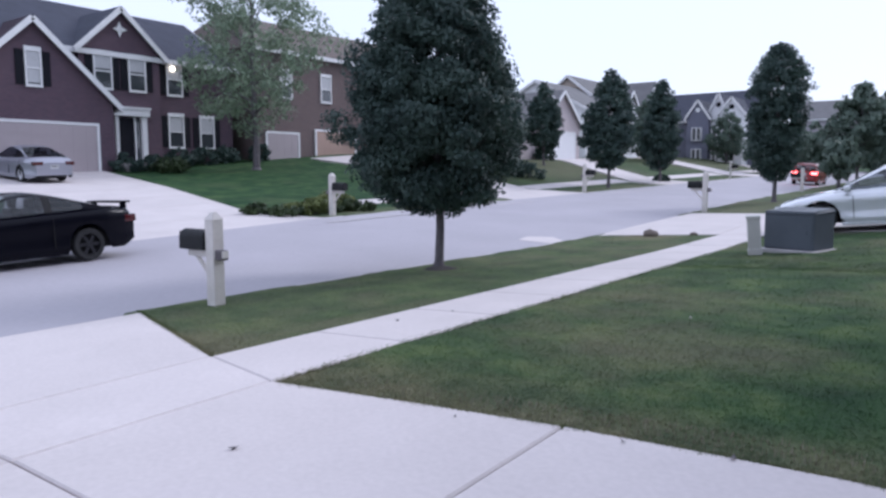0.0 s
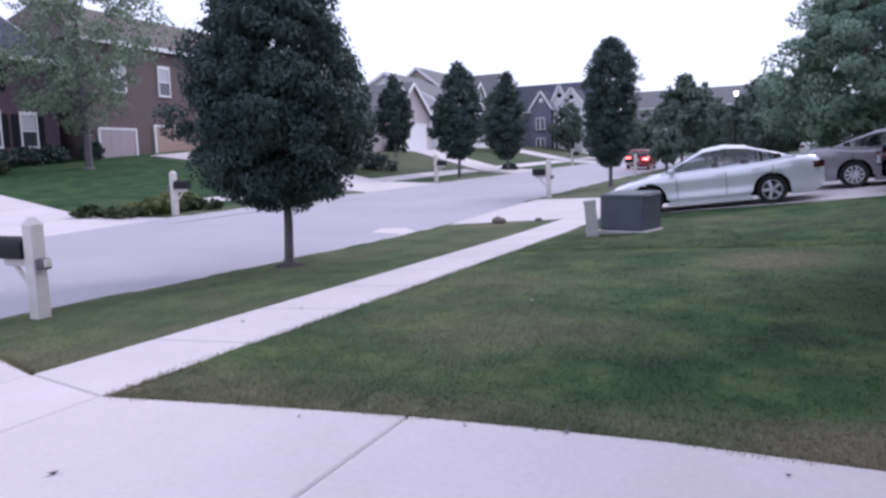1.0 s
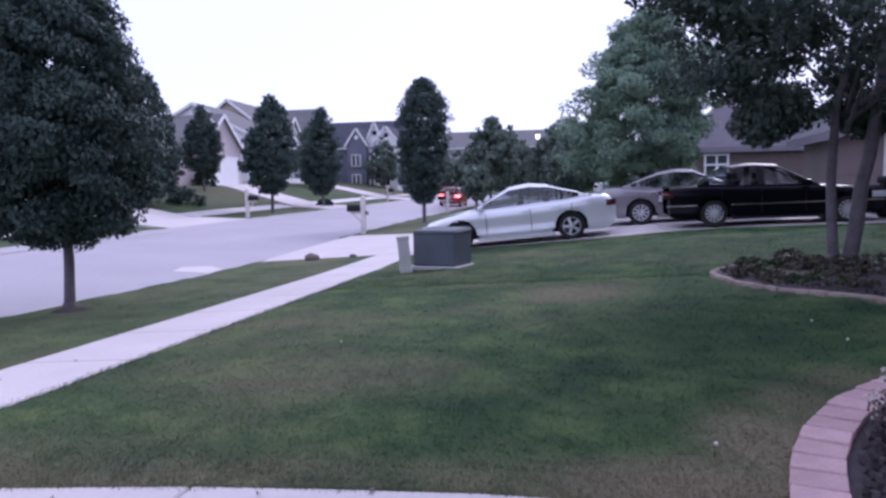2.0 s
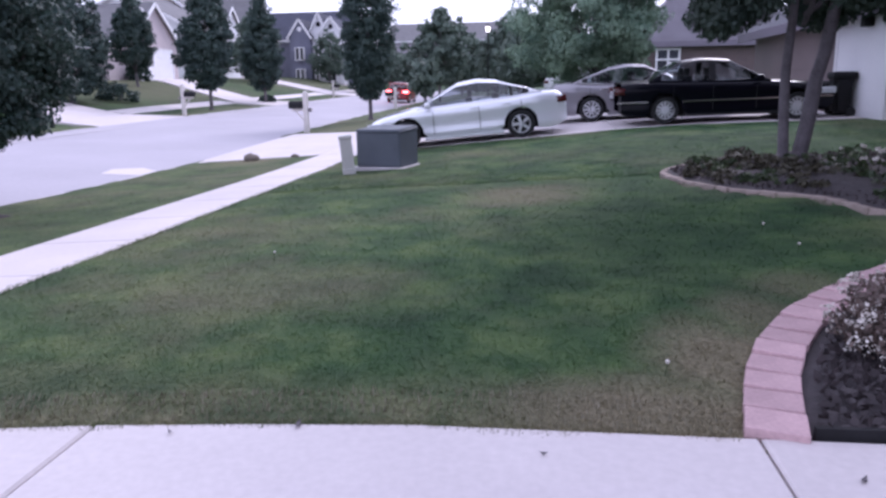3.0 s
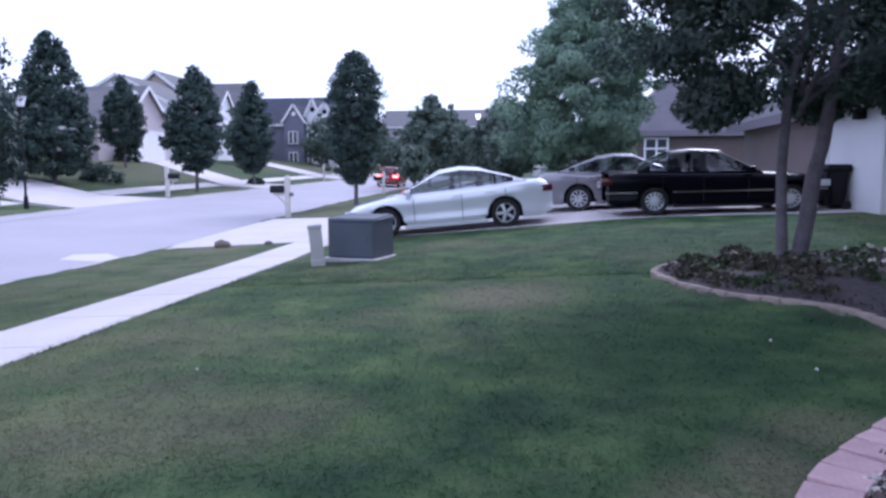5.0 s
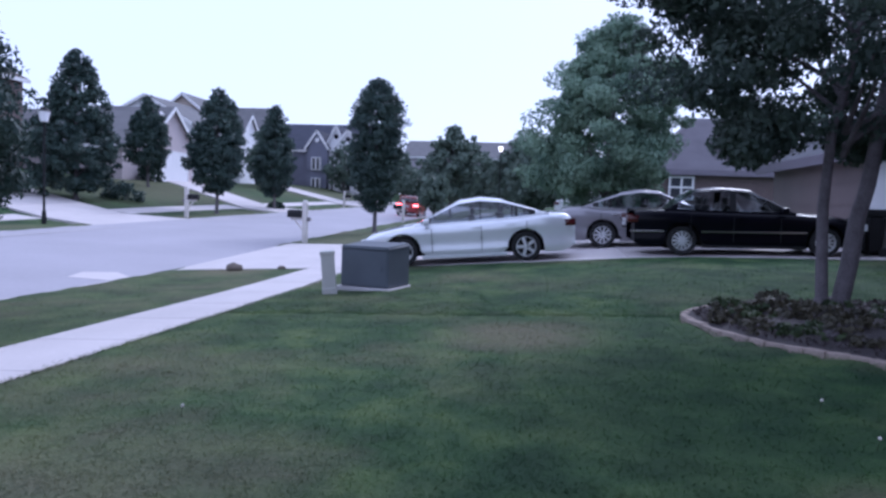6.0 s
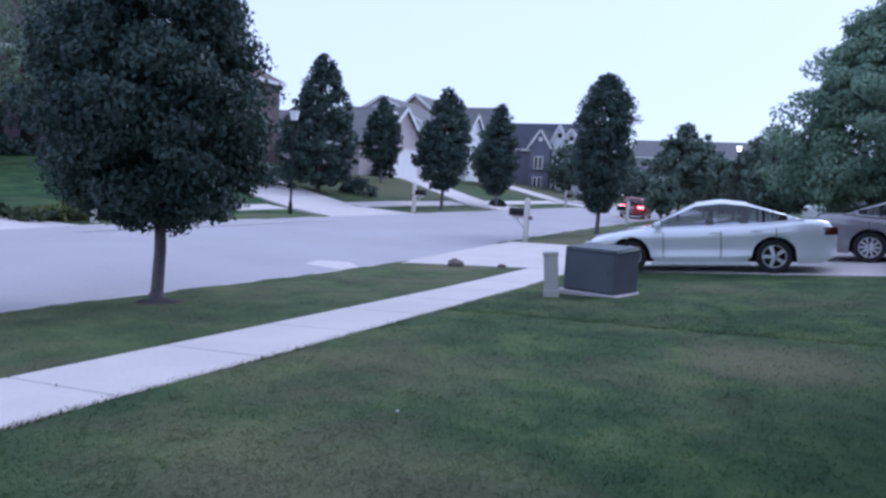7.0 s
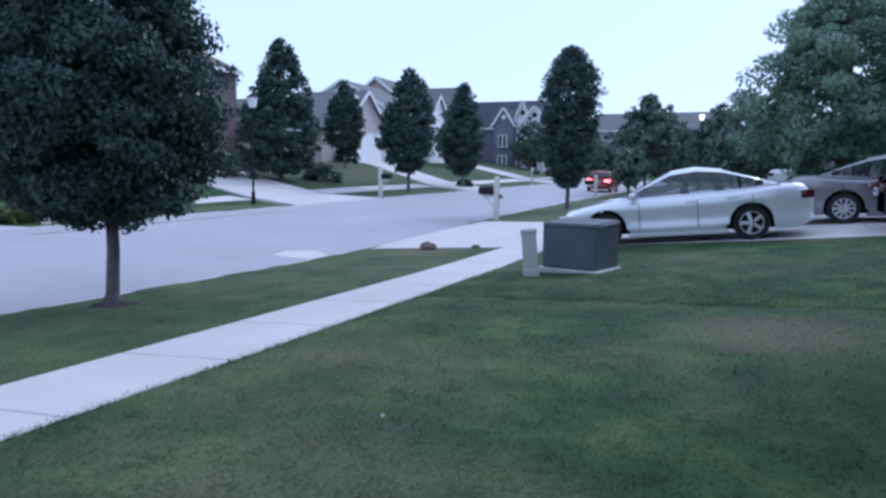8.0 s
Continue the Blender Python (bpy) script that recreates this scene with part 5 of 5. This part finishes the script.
def transformer():
    t = thing("transformer", -3.08, 14.98, 0.0, -14, "faded green metal transformer cabinet on a concrete pad", "utility box")
    t.location.z = ground_z(-3.1, 15.0) - 0.09
    part("pad", boxed(-0.55, 0.56, -0.53, 0.52, 0, 0.13, bevel=0.015), CURB, t, "pale concrete pad")
    part("body", boxed(-0.455, 0.455, -0.42, 0.43, 0.13, 0.8, bevel=0.03), GREEN_BOX, t)
    lid = bmesh.new()
    r = bmesh.ops.create_cube(lid, size=1.0)["verts"]
    for v in r:
        drop = 0.05 if v.co.y < 0 else 0
        v.co = Vector((v.co.x * 0.95, 0.0 + v.co.y * 0.9, 0.76 + (v.co.z + 0.5) * 0.12 - (drop if v.co.z > 0 else 0)))
    bmesh.ops.bevel(lid, geom=list(lid.edges), offset=0.035, segments=3, affect="EDGES")
    part("lid", lid, GREEN_BOX, t, smooth=40)
    part("door", boxed(-0.42, 0.42, -0.43, -0.418, 0.17, 0.75, bevel=0.005), GREEN_BOX, t)
    part("latch", boxed(0.3, 0.34, -0.445, -0.43, 0.42, 0.5), GREEN_BOX, t)


transformer()
ped = thing("utility_pedestal", -3.62, 14.08, ground_z(-3.62, 14.08) - 0.04, 20, "pale leaning plastic cable pedestal beside the transformer", "utility box")
ped.matrix_basis = pose(-3.62, 14.08, ground_z(-3.62, 14.08) - 0.04, 3, -5, 15)
part("housing", boxed(-0.11, 0.11, -0.1, 0.1, 0, 0.72, bevel=0.02), PEDESTAL, ped)
part("cap", boxed(-0.122, 0.122, -0.112, 0.112, 0.69, 0.76, bevel=0.02), PEDESTAL, ped)
part("base", boxed(-0.12, 0.12, -0.11, 0.11, 0.0, 0.16, bevel=0.015), PEDESTAL, ped)


# ---- beds, shrubs and small growth ----
def bed(name, ring, label, lift=0.035):
    """A mulch bed: a fan of earth over an outline, slightly heaped."""
    cx, cy = sum(p[0] for p in ring) / len(ring), sum(p[1] for p in ring) / len(ring)
    bm = bmesh.new()
    levels = 7
    rows = []
    for k in range(levels):
        f = k / (levels - 1)
        rows.append([bm.verts.new((px + (cx - px) * f, py + (cy - py) * f, ground_z(px + (cx - px) * f, py + (cy - py) * f) + lift + 0.07 * math.sin(f * 1.5) + 0.02 * noise.noise((px * 5, py * 5, f * 9)))) for px, py in ring])
    for a, b in zip(rows, rows[1:]):
        for i in range(len(ring)):
            bm.faces.new((a[i], a[(i + 1) % len(ring)], b[(i + 1) % len(ring)], b[i]))
    bmesh.ops.recalc_face_normals(bm, faces=bm.faces)
    return tagged(part(name, bm, MULCH, smooth=60), label, "mulch bed", kind="structure")


def resample(pts, step):
    out = [pts[0]]
    left = step
    for a, b in zip(pts, pts[1:]):
        d = math.dist(a, b)
        while d >= left:
            a = (a[0] + (b[0] - a[0]) * left / d, a[1] + (b[1] - a[1]) * left / d)
            out.append(a)
            d = math.dist(a, b)
            left = step
        left -= d
    return out


bed("bed_front", PAVER_LINE + [(4.8, 4.06)], "dark mulch bed with red paver edging beside the driveway", 0.0)
bed("tree_ring", [(-7.95 + (0.3 + 0.07 * math.sin(3 * a)) * math.cos(a), 10.28 + (0.34 + 0.06 * math.cos(2 * a)) * math.sin(a)) for a in np.linspace(0, 6.0, 16)], "bare dark earth ring round the street tree", 0.0)
edge = boxed(0.9, 4.8, 4.09, 4.12, -0.1, 0.06)
tagged(part("bed_edging", edge, BLACK), "black plastic edging strip between mulch and driveway", "garden edging", kind="structure")
bed("bed_tree", STONE_LINE + [(6.2, 9.0), (6.4, 12.0), (5.0, 13.3)], "dark mulch bed round the two-stemmed tree")


def mulch_chips(name, ring_test, region, n, seed, label):
    """Shredded bark lying on a bed."""
    rng = np.random.default_rng(seed)
    P = []
    while len(P) < n:
        x, y = rng.uniform(region[0], region[1]), rng.uniform(region[2], region[3])
        if ring_test(x, y):
            P.append((x, y, ground_z(x, y) + 0.05 + rng.uniform(0, 0.03)))
    ob = leaf_cloud(name, np.array(P), 0.03, CHIP, None, rng, 0.0)
    return tagged(ob, label, "mulch", kind="stuff")


CHIP = leaf_material("bark_chips", (0.03, 0.024, 0.026), (0.1, 0.08, 0.085))
mulch_chips("mulch_front", lambda x, y: inside(x - 0.17, y + 0.1, BED_FRONT), (0.8, 4.8, 4.1, 7.9), 9000, 21, "shredded dark bark on the front bed")
mulch_chips("mulch_tree", lambda x, y: inside(x - 0.1, y, BED_TREE), (1.6, 6.4, 8.2, 13.3), 7000, 22, "shredded dark bark round the tree")


def shrub(x, y, r, h, leaves, size, mat, label, seed, flowers=None, fl_n=0, name="shrub", cat="shrub", fsize=0.02):
    rng = np.random.default_rng(seed)
    t = thing(name, x, y, ground_z(x, y) + 0.02, 0, label, cat)
    bm = bmesh.new()
    for k in range(7):
        a = rng.uniform(0, 6.28)
        tube(bm, (0, 0, 0), (r * 0.6 * math.cos(a), r * 0.6 * math.sin(a), h * rng.uniform(0.5, 0.85)), 0.012, 0.004, 5)
    part("stems", bm, BARK, t)["kind"] = "stuff"
    prof = [(0.02, r * 0.75), (h * 0.35, r), (h * 0.7, r * 0.8), (h, r * 0.25)]
    pts, facing = crown_points(rng, prof, leaves, 18, r * 0.22, 0.3, 0.12)
    leaf_cloud("foliage", pts, size, mat, t, rng, 0.0, facing)
    if flowers:
        p = crown_points(rng, [(h * 0.15, r * 0.95), (h * 0.4, r * 1.06), (h * 0.75, r * 0.86), (h * 1.03, r * 0.3)], fl_n, 5, r * 0.12, 0.85, 0.12)[0]
        leaf_cloud("blossom", np.repeat(p, 3, axis=0) + rng.normal(size=(len(p) * 3, 3)) * 0.008, fsize, flowers, t, rng, 0.0)
    return t


shrub(1.75, 5.0, 0.42, 0.5, 6500, 0.017, LEAF_BLUSH, "low bush covered in small white blossom in the bed", 31, PETAL, 600, "flowering_bush", fsize=0.012)
shrub(2.5, 5.5, 0.45, 0.55, 6000, 0.017, LEAF_BLUSH, "low bush with pale blossom in the bed", 32, PETAL, 420, "flowering_bush", fsize=0.012)
for i, (x, y, r, h) in enumerate(((2.35, 11.8, 0.35, 0.3), (2.9, 11.6, 0.4, 0.35), (2.7, 12.3, 0.35, 0.4), (4.2, 11.7, 0.5, 0.5), (3.1, 10.9, 0.4, 0.28), (4.7, 10.6, 0.6, 0.55), (4.1, 10.2, 0.4, 0.4), (5.2, 11.6, 0.6, 0.7), (2.0, 11.3, 0.25, 0.16), (2.5, 10.7, 0.3, 0.18), (3.4, 11.7, 0.35, 0.25), (3.0, 10.2, 0.25, 0.16), (3.7, 9.3, 0.35, 0.25), (4.4, 9.2, 0.4, 0.35), (3.7, 10.9, 0.4, 0.22), (2.2, 12.2, 0.25, 0.3))):
    shrub(x, y, r, h * 0.62, 480, 0.038, LEAF_BRONZE if i % 3 else LEAF_SHRUB, "low leafy perennial in the mulch bed", 40 + i, PETAL if i in (3, 5) else None, 2, "perennial", "plant", 0.03)
for i, (x, y, r, h) in enumerate(((-36.8, 21.2, 0.9, 0.9), (-36.9, 22.9, 0.8, 0.8), (-35.2, 22.8, 1.0, 0.75), (-37.6, 25.0, 0.9, 1.0), (-37.6, 26.6, 0.9, 1.0), (-37.6, 28.2, 0.9, 1.0), (-37.2, 30.4, 0.8, 1.1), (-36.2, 41.5, 1.0, 1.0), (-36.3, 43.5, 1.0, 1.0),
                                      (-18.6, 18.3, 0.8, 0.6), (-18.3, 17.5, 0.6, 0.5), (-18.5, 50.4, 0.6, 0.5), (-24.5, 33.6, 1.2, 1.1), (-22.3, 38.5, 1.1, 0.9), (-29.0, 52.8, 0.9, 1.1))):
    shrub(x, y, r, h, 1300, 0.09, LEAF_YELLOW if i in (9, 10) else LEAF_SHRUB if i == 2 else LEAF_DARK, "rounded foundation shrub before a house" if i < 9 else "low garden shrub on the lawn", 60 + i)

rng = np.random.default_rng(77)
for i in range(9):
    x, y = -17.5 - 1.7 * rng.uniform(), 14.9 + 4.6 * (i + rng.uniform()) / 9
    shrub(x, y, rng.uniform(0.4, 0.7), rng.uniform(0.3, 0.5), 700, 0.07, LEAF_YELLOW if i in (2, 3, 4) else LEAF_SHRUB, "low ground-cover shrub in the kerbside bed", 200 + i)
for i in range(26):
    x, y = rng.uniform(1.9, 5.8), rng.uniform(8.9, 13.0)
    if inside(x - 0.3, y, BED_TREE) and inside(x, y - 0.3, BED_TREE):
        shrub(x, y, rng.uniform(0.18, 0.34), rng.uniform(0.08, 0.2), 260, 0.03, LEAF_BRONZE if i % 4 else LEAF_SHRUB, "low brownish perennial in the mulch bed", 230 + i, None, 0, "perennial", "plant")


def stone(x, y, s, seed, label):
    bm = bmesh.new()
    bmesh.ops.create_icosphere(bm, subdivisions=2, radius=1.0)
    for v in bm.verts:
        k = 1 + 0.25 * noise.noise(v.co * 1.4 + Vector((seed, 0, 0)))
        v.co = Vector((v.co.x * s * k, v.co.y * s * 0.8 * k, v.co.z * s * 0.6 * k))
    ob = part("stone", bm, ROCK, smooth=50)
    ob.location = (x, y, ground_z(x, y) + s * 0.3)
    return tagged(ob, label, "stone")


stone(-7.15, 18.25, 0.2, 1, "rough brown field stone at the strip's end")
patch = slab([(-9.9, 16.3), (-8.95, 16.5), (-9.05, 17.2), (-9.6, 17.6), (-10.1, 17.1)], 0.03, 0.006, 0.0)
tagged(part("road_patch", patch, CONCRETE), "pale worn patch in the street surface", "street", kind="structure")
stone(-6.2, 18.75, 0.1, 2, "small brown stone near the sidewalk")

# ---- distant trees ----
FAR = "distant leafy tree beside the street"
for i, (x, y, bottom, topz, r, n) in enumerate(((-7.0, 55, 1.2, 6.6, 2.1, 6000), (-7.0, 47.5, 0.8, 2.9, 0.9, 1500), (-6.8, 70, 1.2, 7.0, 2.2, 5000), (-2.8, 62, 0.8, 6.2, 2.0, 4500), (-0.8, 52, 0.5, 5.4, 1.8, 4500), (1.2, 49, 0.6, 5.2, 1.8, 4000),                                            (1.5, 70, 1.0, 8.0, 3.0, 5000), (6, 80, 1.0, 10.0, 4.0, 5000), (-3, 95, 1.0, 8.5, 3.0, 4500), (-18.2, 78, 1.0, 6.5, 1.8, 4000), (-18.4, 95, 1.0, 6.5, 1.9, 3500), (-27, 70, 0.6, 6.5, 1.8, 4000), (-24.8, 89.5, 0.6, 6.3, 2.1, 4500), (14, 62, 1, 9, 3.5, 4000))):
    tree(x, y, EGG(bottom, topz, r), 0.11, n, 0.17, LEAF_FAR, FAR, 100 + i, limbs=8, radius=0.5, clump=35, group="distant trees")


def woods(name, n, seed, x0, x1, y0, y1, h0, h1, label):
    """Far woodland: many crowns of leaf clumps in one mesh."""
    rng = np.random.default_rng(seed)
    P = []
    for k in range(n):
        x, y, h = rng.uniform(x0, x1), rng.uniform(y0, y1), rng.uniform(h0, h1)
        q = crown_points(rng, EGG(0.3, h, h * 0.42), 420, 20, 1.2, 0.4)[0]
        P.append(q + np.array([x, y, ground_z(x, y)]))
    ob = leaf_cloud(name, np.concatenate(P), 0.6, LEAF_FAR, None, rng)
    return tagged(ob, label, "woodland", kind="stuff")


woods("woodland_far", 70, 5, -130, 90, 165, 210, 8, 13, "distant belt of trees beyond the houses")
woods("woodland_end", 22, 9, -30, 4, 112, 132, 4.6, 6.6, "distant trees before the house across the street's end")
woods("woodland_hill", 24, 6, -110, -62, 60, 150, 8, 12, "distant trees behind the houses across the street")
woods("woodland_near", 26, 7, 12, 60, 60, 130, 7, 11, "distant trees behind the neighbouring gardens")


# ---- lawn growth ----
def blades(name, n, seed, region, label, height):
    """Grass blades over a stretch of lawn, thinner in the dry patches."""
    rng = np.random.default_rng(seed)
    x0, x1, y0, y1 = region
    V = []
    while len(V) < 3 * n:
        x, y = rng.uniform(x0, x1), y0 + (y1 - y0) * rng.uniform() ** 1.7
        if paved(x, y) or inside(x, y, BED_FRONT) or inside(x, y, BED_TREE):
            continue
        z = soil(x, y) - 0.005
        a, h, w, bend = rng.uniform(0, 6.28), height * rng.uniform(0.3, 0.9), rng.uniform(0.003, 0.006), rng.uniform(0.02, 0.06)
        lx, ly = -bend * math.sin(a), bend * math.cos(a)
        V += [(x - w * math.cos(a), y - w * math.sin(a), z), (x + w * math.cos(a), y + w * math.sin(a), z), (x + lx, y + ly, z + h)]
    me = bpy.data.meshes.new(name)
    me.from_pydata(V, [], [(3 * i, 3 * i + 1, 3 * i + 2) for i in range(len(V) // 3)])
    me.materials.append(BLADE)
    return tagged(new(name, me), label, "grass", kind="stuff")


BLADE = lawn_material("grass_blades", gain=1.45, relief=False)
blades("grass_front", 80000, 3, (-4.4, 3.0, 3.6, 12.0), "short mown grass blades of the front lawn", 0.032)
blades("grass_back", 70000, 5, (-4.4, 7.2, 11.9, 18.85), "short mown grass blades towards the neighbouring driveway", 0.035)
blades("grass_strip", 24000, 4, (-8.6, -5.6, 4.0, 18.5), "short mown grass blades of the kerb strip", 0.032)


def edge_tufts(name, lines_xy, n, seed, label, mat=None):
    """Longer blades that hang over the edges of the paving."""
    rng = np.random.default_rng(seed)
    V = []
    for line in lines_xy:
        for k in range(n):
            f = rng.uniform() * (len(line) - 1)
            i = min(int(f), len(line) - 2)
            f -= i
            (xa, ya), (xb, yb) = line[i], line[i + 1]
            x, y = xa + (xb - xa) * f, ya + (yb - ya) * f
            d = Vector((-(yb - ya), xb - xa, 0)).normalized()
            o = rng.uniform(-0.05, 0.012) * (1 + noise.noise((x * 2.3, y * 2.3, 1)))
            x, y = x - d.x * o, y - d.y * o
            z, a, h, w = ground_z(x, y) - 0.01, rng.uniform(0, 6.28), rng.uniform(0.02, 0.05), 0.005
            lean = rng.uniform(-0.02, 0.06) * (1 + noise.noise((x * 1.7, y * 1.7, 5)))
            V += [(x - w * math.cos(a), y - w * math.sin(a), z), (x + w * math.cos(a), y + w * math.sin(a), z), (x - d.x * lean, y - d.y * lean, z + h)]
    me = bpy.data.meshes.new(name)
    me.from_pydata(V, [], [(3 * i, 3 * i + 1, 3 * i + 2) for i in range(len(V) // 3)])
    me.materials.append(mat or BLADE)
    return tagged(new(name, me), label, "grass", kind="stuff")


STRAW = leaf_material("straw_blades", (0.12, 0.115, 0.07), (0.3, 0.27, 0.19))
edge_tufts("dry_grass_edge", [[(q, drive_edge(q) + 0.06 + 0.1 * k) for q in np.linspace(0.6, -4.0, 12)] for k in range(4)], 600, 12, "straw-coloured dry grass fringe by the driveway", STRAW)
edge_tufts("grass_edges", [[(q, drive_edge(q)) for q in np.linspace(0.6, -4.4, 12)], [(-4.45, 18.8), (-4.45, 3.6)][::-1]], 7000, 8, "untrimmed grass along the lawn's paved edges")
edge_tufts("grass_strip_edges", [[(-5.6, 18.8), (-5.6, 4.0)], [(-5.7, 3.95), (-8.6, 5.0)][::-1]], 4000, 9, "untrimmed grass along the strip's edges")
for i, (x, y) in enumerate(((1.84, 8.08), (1.9, 7.3), (0.39, 4.75), (-2.6, 7.2))):
    d = thing("dandelion", x, y, ground_z(x, y), 0, "small pale dandelion head in the lawn", "flower", "dandelions in the lawn")
    part("stem", tube(bmesh.new(), (0, 0, 0), (0.01, 0, 0.07), 0.003, 0.002, 5), LEAF_SHRUB, d)
    part("head", bmesh_ball((0.01, 0, 0.08), 0.013, 1), PETAL, d)

# ---- paving slabs ----
def pave(parent, name, outlines, mat=CONCRETE, lift=0.02):
    for k, pts in enumerate(outlines):
        part(name, slab(pts, lift=lift), mat, parent)


def strip_pts(x0, x1, ya, yb, gap=0.006):
    return [(x0, ya + gap), (x1, ya + gap), (x1, yb - gap), (x0, yb - gap)]


drive = thing("driveway", 0, 0, 0, label="pale concrete driveway with sawn joints", category="driveway", kind="structure")
for xa, xb in ((-4.45, -2.3), (-2.3, 0.67), (0.67, 3.65), (3.65, 6.6)):
    cut = [xb - 0.006 - (xb - xa - 0.012) * k / 4 for k in range(5)]
    pave(drive, "slab", [[(xa + 0.006, 1.826)] + [(xb - 0.006, 1.826)] + [(q, drive_edge(q)) for q in cut]])
    pave(drive, "slab", [[(xa + 0.006, -3.0), (xb - 0.006, -3.0), (xb - 0.006, 1.814), (xa + 0.006, 1.814)]])
pave(drive, "slab", [[(-5.6, 1.826), (-4.46, 1.826), (-4.46, drive_edge(-4.46)), (-5.6, drive_edge(-5.6))], [(-5.6, -0.5), (-4.46, -0.5), (-4.46, 1.814), (-5.6, 1.814)], [(-5.6, -3.0), (-4.46, -3.0), (-4.46, -0.51), (-5.6, -0.51)]])
pave(drive, "slab", [[(-8.4, -1.0), (-5.61, -1.0), (-5.61, 3.9), (-8.4, drive_edge(-8.4))], [(-8.4, -4.2), (-5.61, -3.0), (-5.61, -1.01), (-8.4, -1.01)]])
pave(drive, "apron", [[(-8.87, -4.5), (-8.41, -4.3), (-8.41, drive_edge(-8.41)), (-8.87, 5.4)]])

walkway = thing("sidewalk", 0, 0, 0, label="pale concrete sidewalk slabs along the grass strip", category="sidewalk", kind="structure")
pave(walkway, "slab", [[(-5.6, 3.91), (-4.45, 3.59), (-4.45, 5.1), (-5.6, 5.1)]])
y = 5.11
while y < 18.9:
    b = min(y + 1.53, 18.9)
    pave(walkway, "slab", [strip_pts(-5.6, -4.45, y, b)])
    y = b
y = 25.2
while y < 66:
    pave(walkway, "slab", [strip_pts(-5.6, -4.45, y, y + 1.5)])
    y += 1.5

drive2 = thing("driveway", 0, 0, 0, label="neighbour's pale concrete driveway rising to the garage", category="driveway", kind="structure")
for xa, xb in ((-5.6, -4.45), (-4.45, -1.3), (-1.3, 1.7), (1.7, 4.4), (4.4, 7.25)):
    for ya, yb in ((18.9, 22.0), (22.0, 25.2)):
        pave(drive2, "slab", [[(xa + 0.005, ya + 0.005), (xb - 0.005, ya + 0.005), (xb - 0.005, yb - 0.005), (xa + 0.005, yb - 0.005)]])
pave(drive2, "slab", [[(-8.4, 18.2), (-5.61, 18.92), (-5.61, 25.15), (-8.4, 25.5)]])
pave(drive2, "apron", [[(-8.87, 17.5), (-8.41, 18.15), (-8.41, 25.5), (-8.87, 25.9)]])


def far_drive(label, pts):
    """A driveway across the street, laid in cross strips between its two edges."""
    t = thing("driveway", 0, 0, 0, label=label, category="driveway", kind="structure")
    left, right = pts
    for (a, b), (c, d) in zip(zip(left, left[1:]), zip(right, right[1:])):
        n = max(1, round(math.dist(a, b) / 3.0))
        for k in range(n):
            f, g = k / n + 0.004, (k + 1) / n - 0.004
            mixp = lambda p, q, u: (p[0] + (q[0] - p[0]) * u, p[1] + (q[1] - p[1]) * u)
            pave(t, "slab", [[mixp(a, b, f), mixp(a, b, g), mixp(c, d, g), mixp(c, d, f)]], lift=0.05)
    return t


for label, one, other in FAR_DRIVES:
    far_drive(label, (one, other))
far_walk = thing("sidewalk", 0, 0, 0, label="pale concrete sidewalk across the street", category="sidewalk", kind="structure")
for y0, y1 in ((20.8, 28.0), (34.0, 46.8), (52.4, 68.4), (74.2, 88.0)):
    n = round((y1 - y0) / 1.5)
    for k in range(n):
        ya, yb = y0 + (y1 - y0) * k / n, y0 + (y1 - y0) * (k + 1) / n
        pave(far_walk, "slab", [strip_pts(-20.4, -19.3, ya, yb)], lift=0.04)


# ---- edging stones ----
def edging(name, line, step, wide, thick, mat, label, lift):
    t = thing(name, 0, 0, 0, label=label, category="garden edging", kind="structure")
    pts = resample(line, step)
    mesh = None
    for k, (p, q) in enumerate(zip(pts, pts[1:])):
        a = math.atan2(q[1] - p[1], q[0] - p[0])
        mx, my = (p[0] + q[0]) / 2, (p[1] + q[1]) / 2
        if mesh is None:
            ob = part("paver", boxed(-step / 2 + 0.003, step / 2 - 0.003, -wide / 2, wide / 2, -thick, 0, bevel=0.008), mat, t)
            mesh = ob.data
        else:
            ob = new("paver", mesh)
            ob.parent = t
        ob.matrix_basis = pose(mx, my, ground_z(mx, my) + lift + random.uniform(-0.006, 0.006), random.uniform(-2, 2), random.uniform(-2, 2), math.degrees(a) + random.uniform(-4, 4))


edging("paver_edging", PAVER_LINE, 0.23, 0.26, 0.09, PAVER, "curved edging of pinkish red brick pavers", 0.05)
edging("stone_edging", STONE_LINE, 0.2, 0.11, 0.12, STONE, "curved edging of tan stones round the tree bed", 0.04)


# ---- litter on the concrete ----
for i, (x, y) in enumerate(((-0.25, 3.85), (0.95, 3.75), (-1.35, 4.02), (-1.9, 3.9), (1.35, 3.6), (-3.6, 2.6), (-2.9, 3.7), (-5.0, 6.6), (-5.2, 5.9))):
    bm = bmesh.new()
    r = 0.016 + 0.007 * (i % 3)
    poly(bm, [(r * k * math.cos(a), 0.5 * r * k * math.sin(a), 0.008 * math.cos(2 * a)) for a, k in ((0, 1.2), (0.7, 0.9), (1.6, 1.0), (2.5, 0.8), (3.14, 1.3), (3.9, 0.9), (4.7, 1.0), (5.5, 0.8))])
    bmesh.ops.solidify(bm, geom=list(bm.faces), thickness=0.002)
    leaf = part("fallen_leaf", bm, BARK)
    leaf.matrix_basis = pose(x, y, ground_z(x, y) + 0.034, 0, 0, 47 * i)
    tagged(leaf, "small dry brown leaf lying on the concrete", "leaf", "dry leaves on the paving")
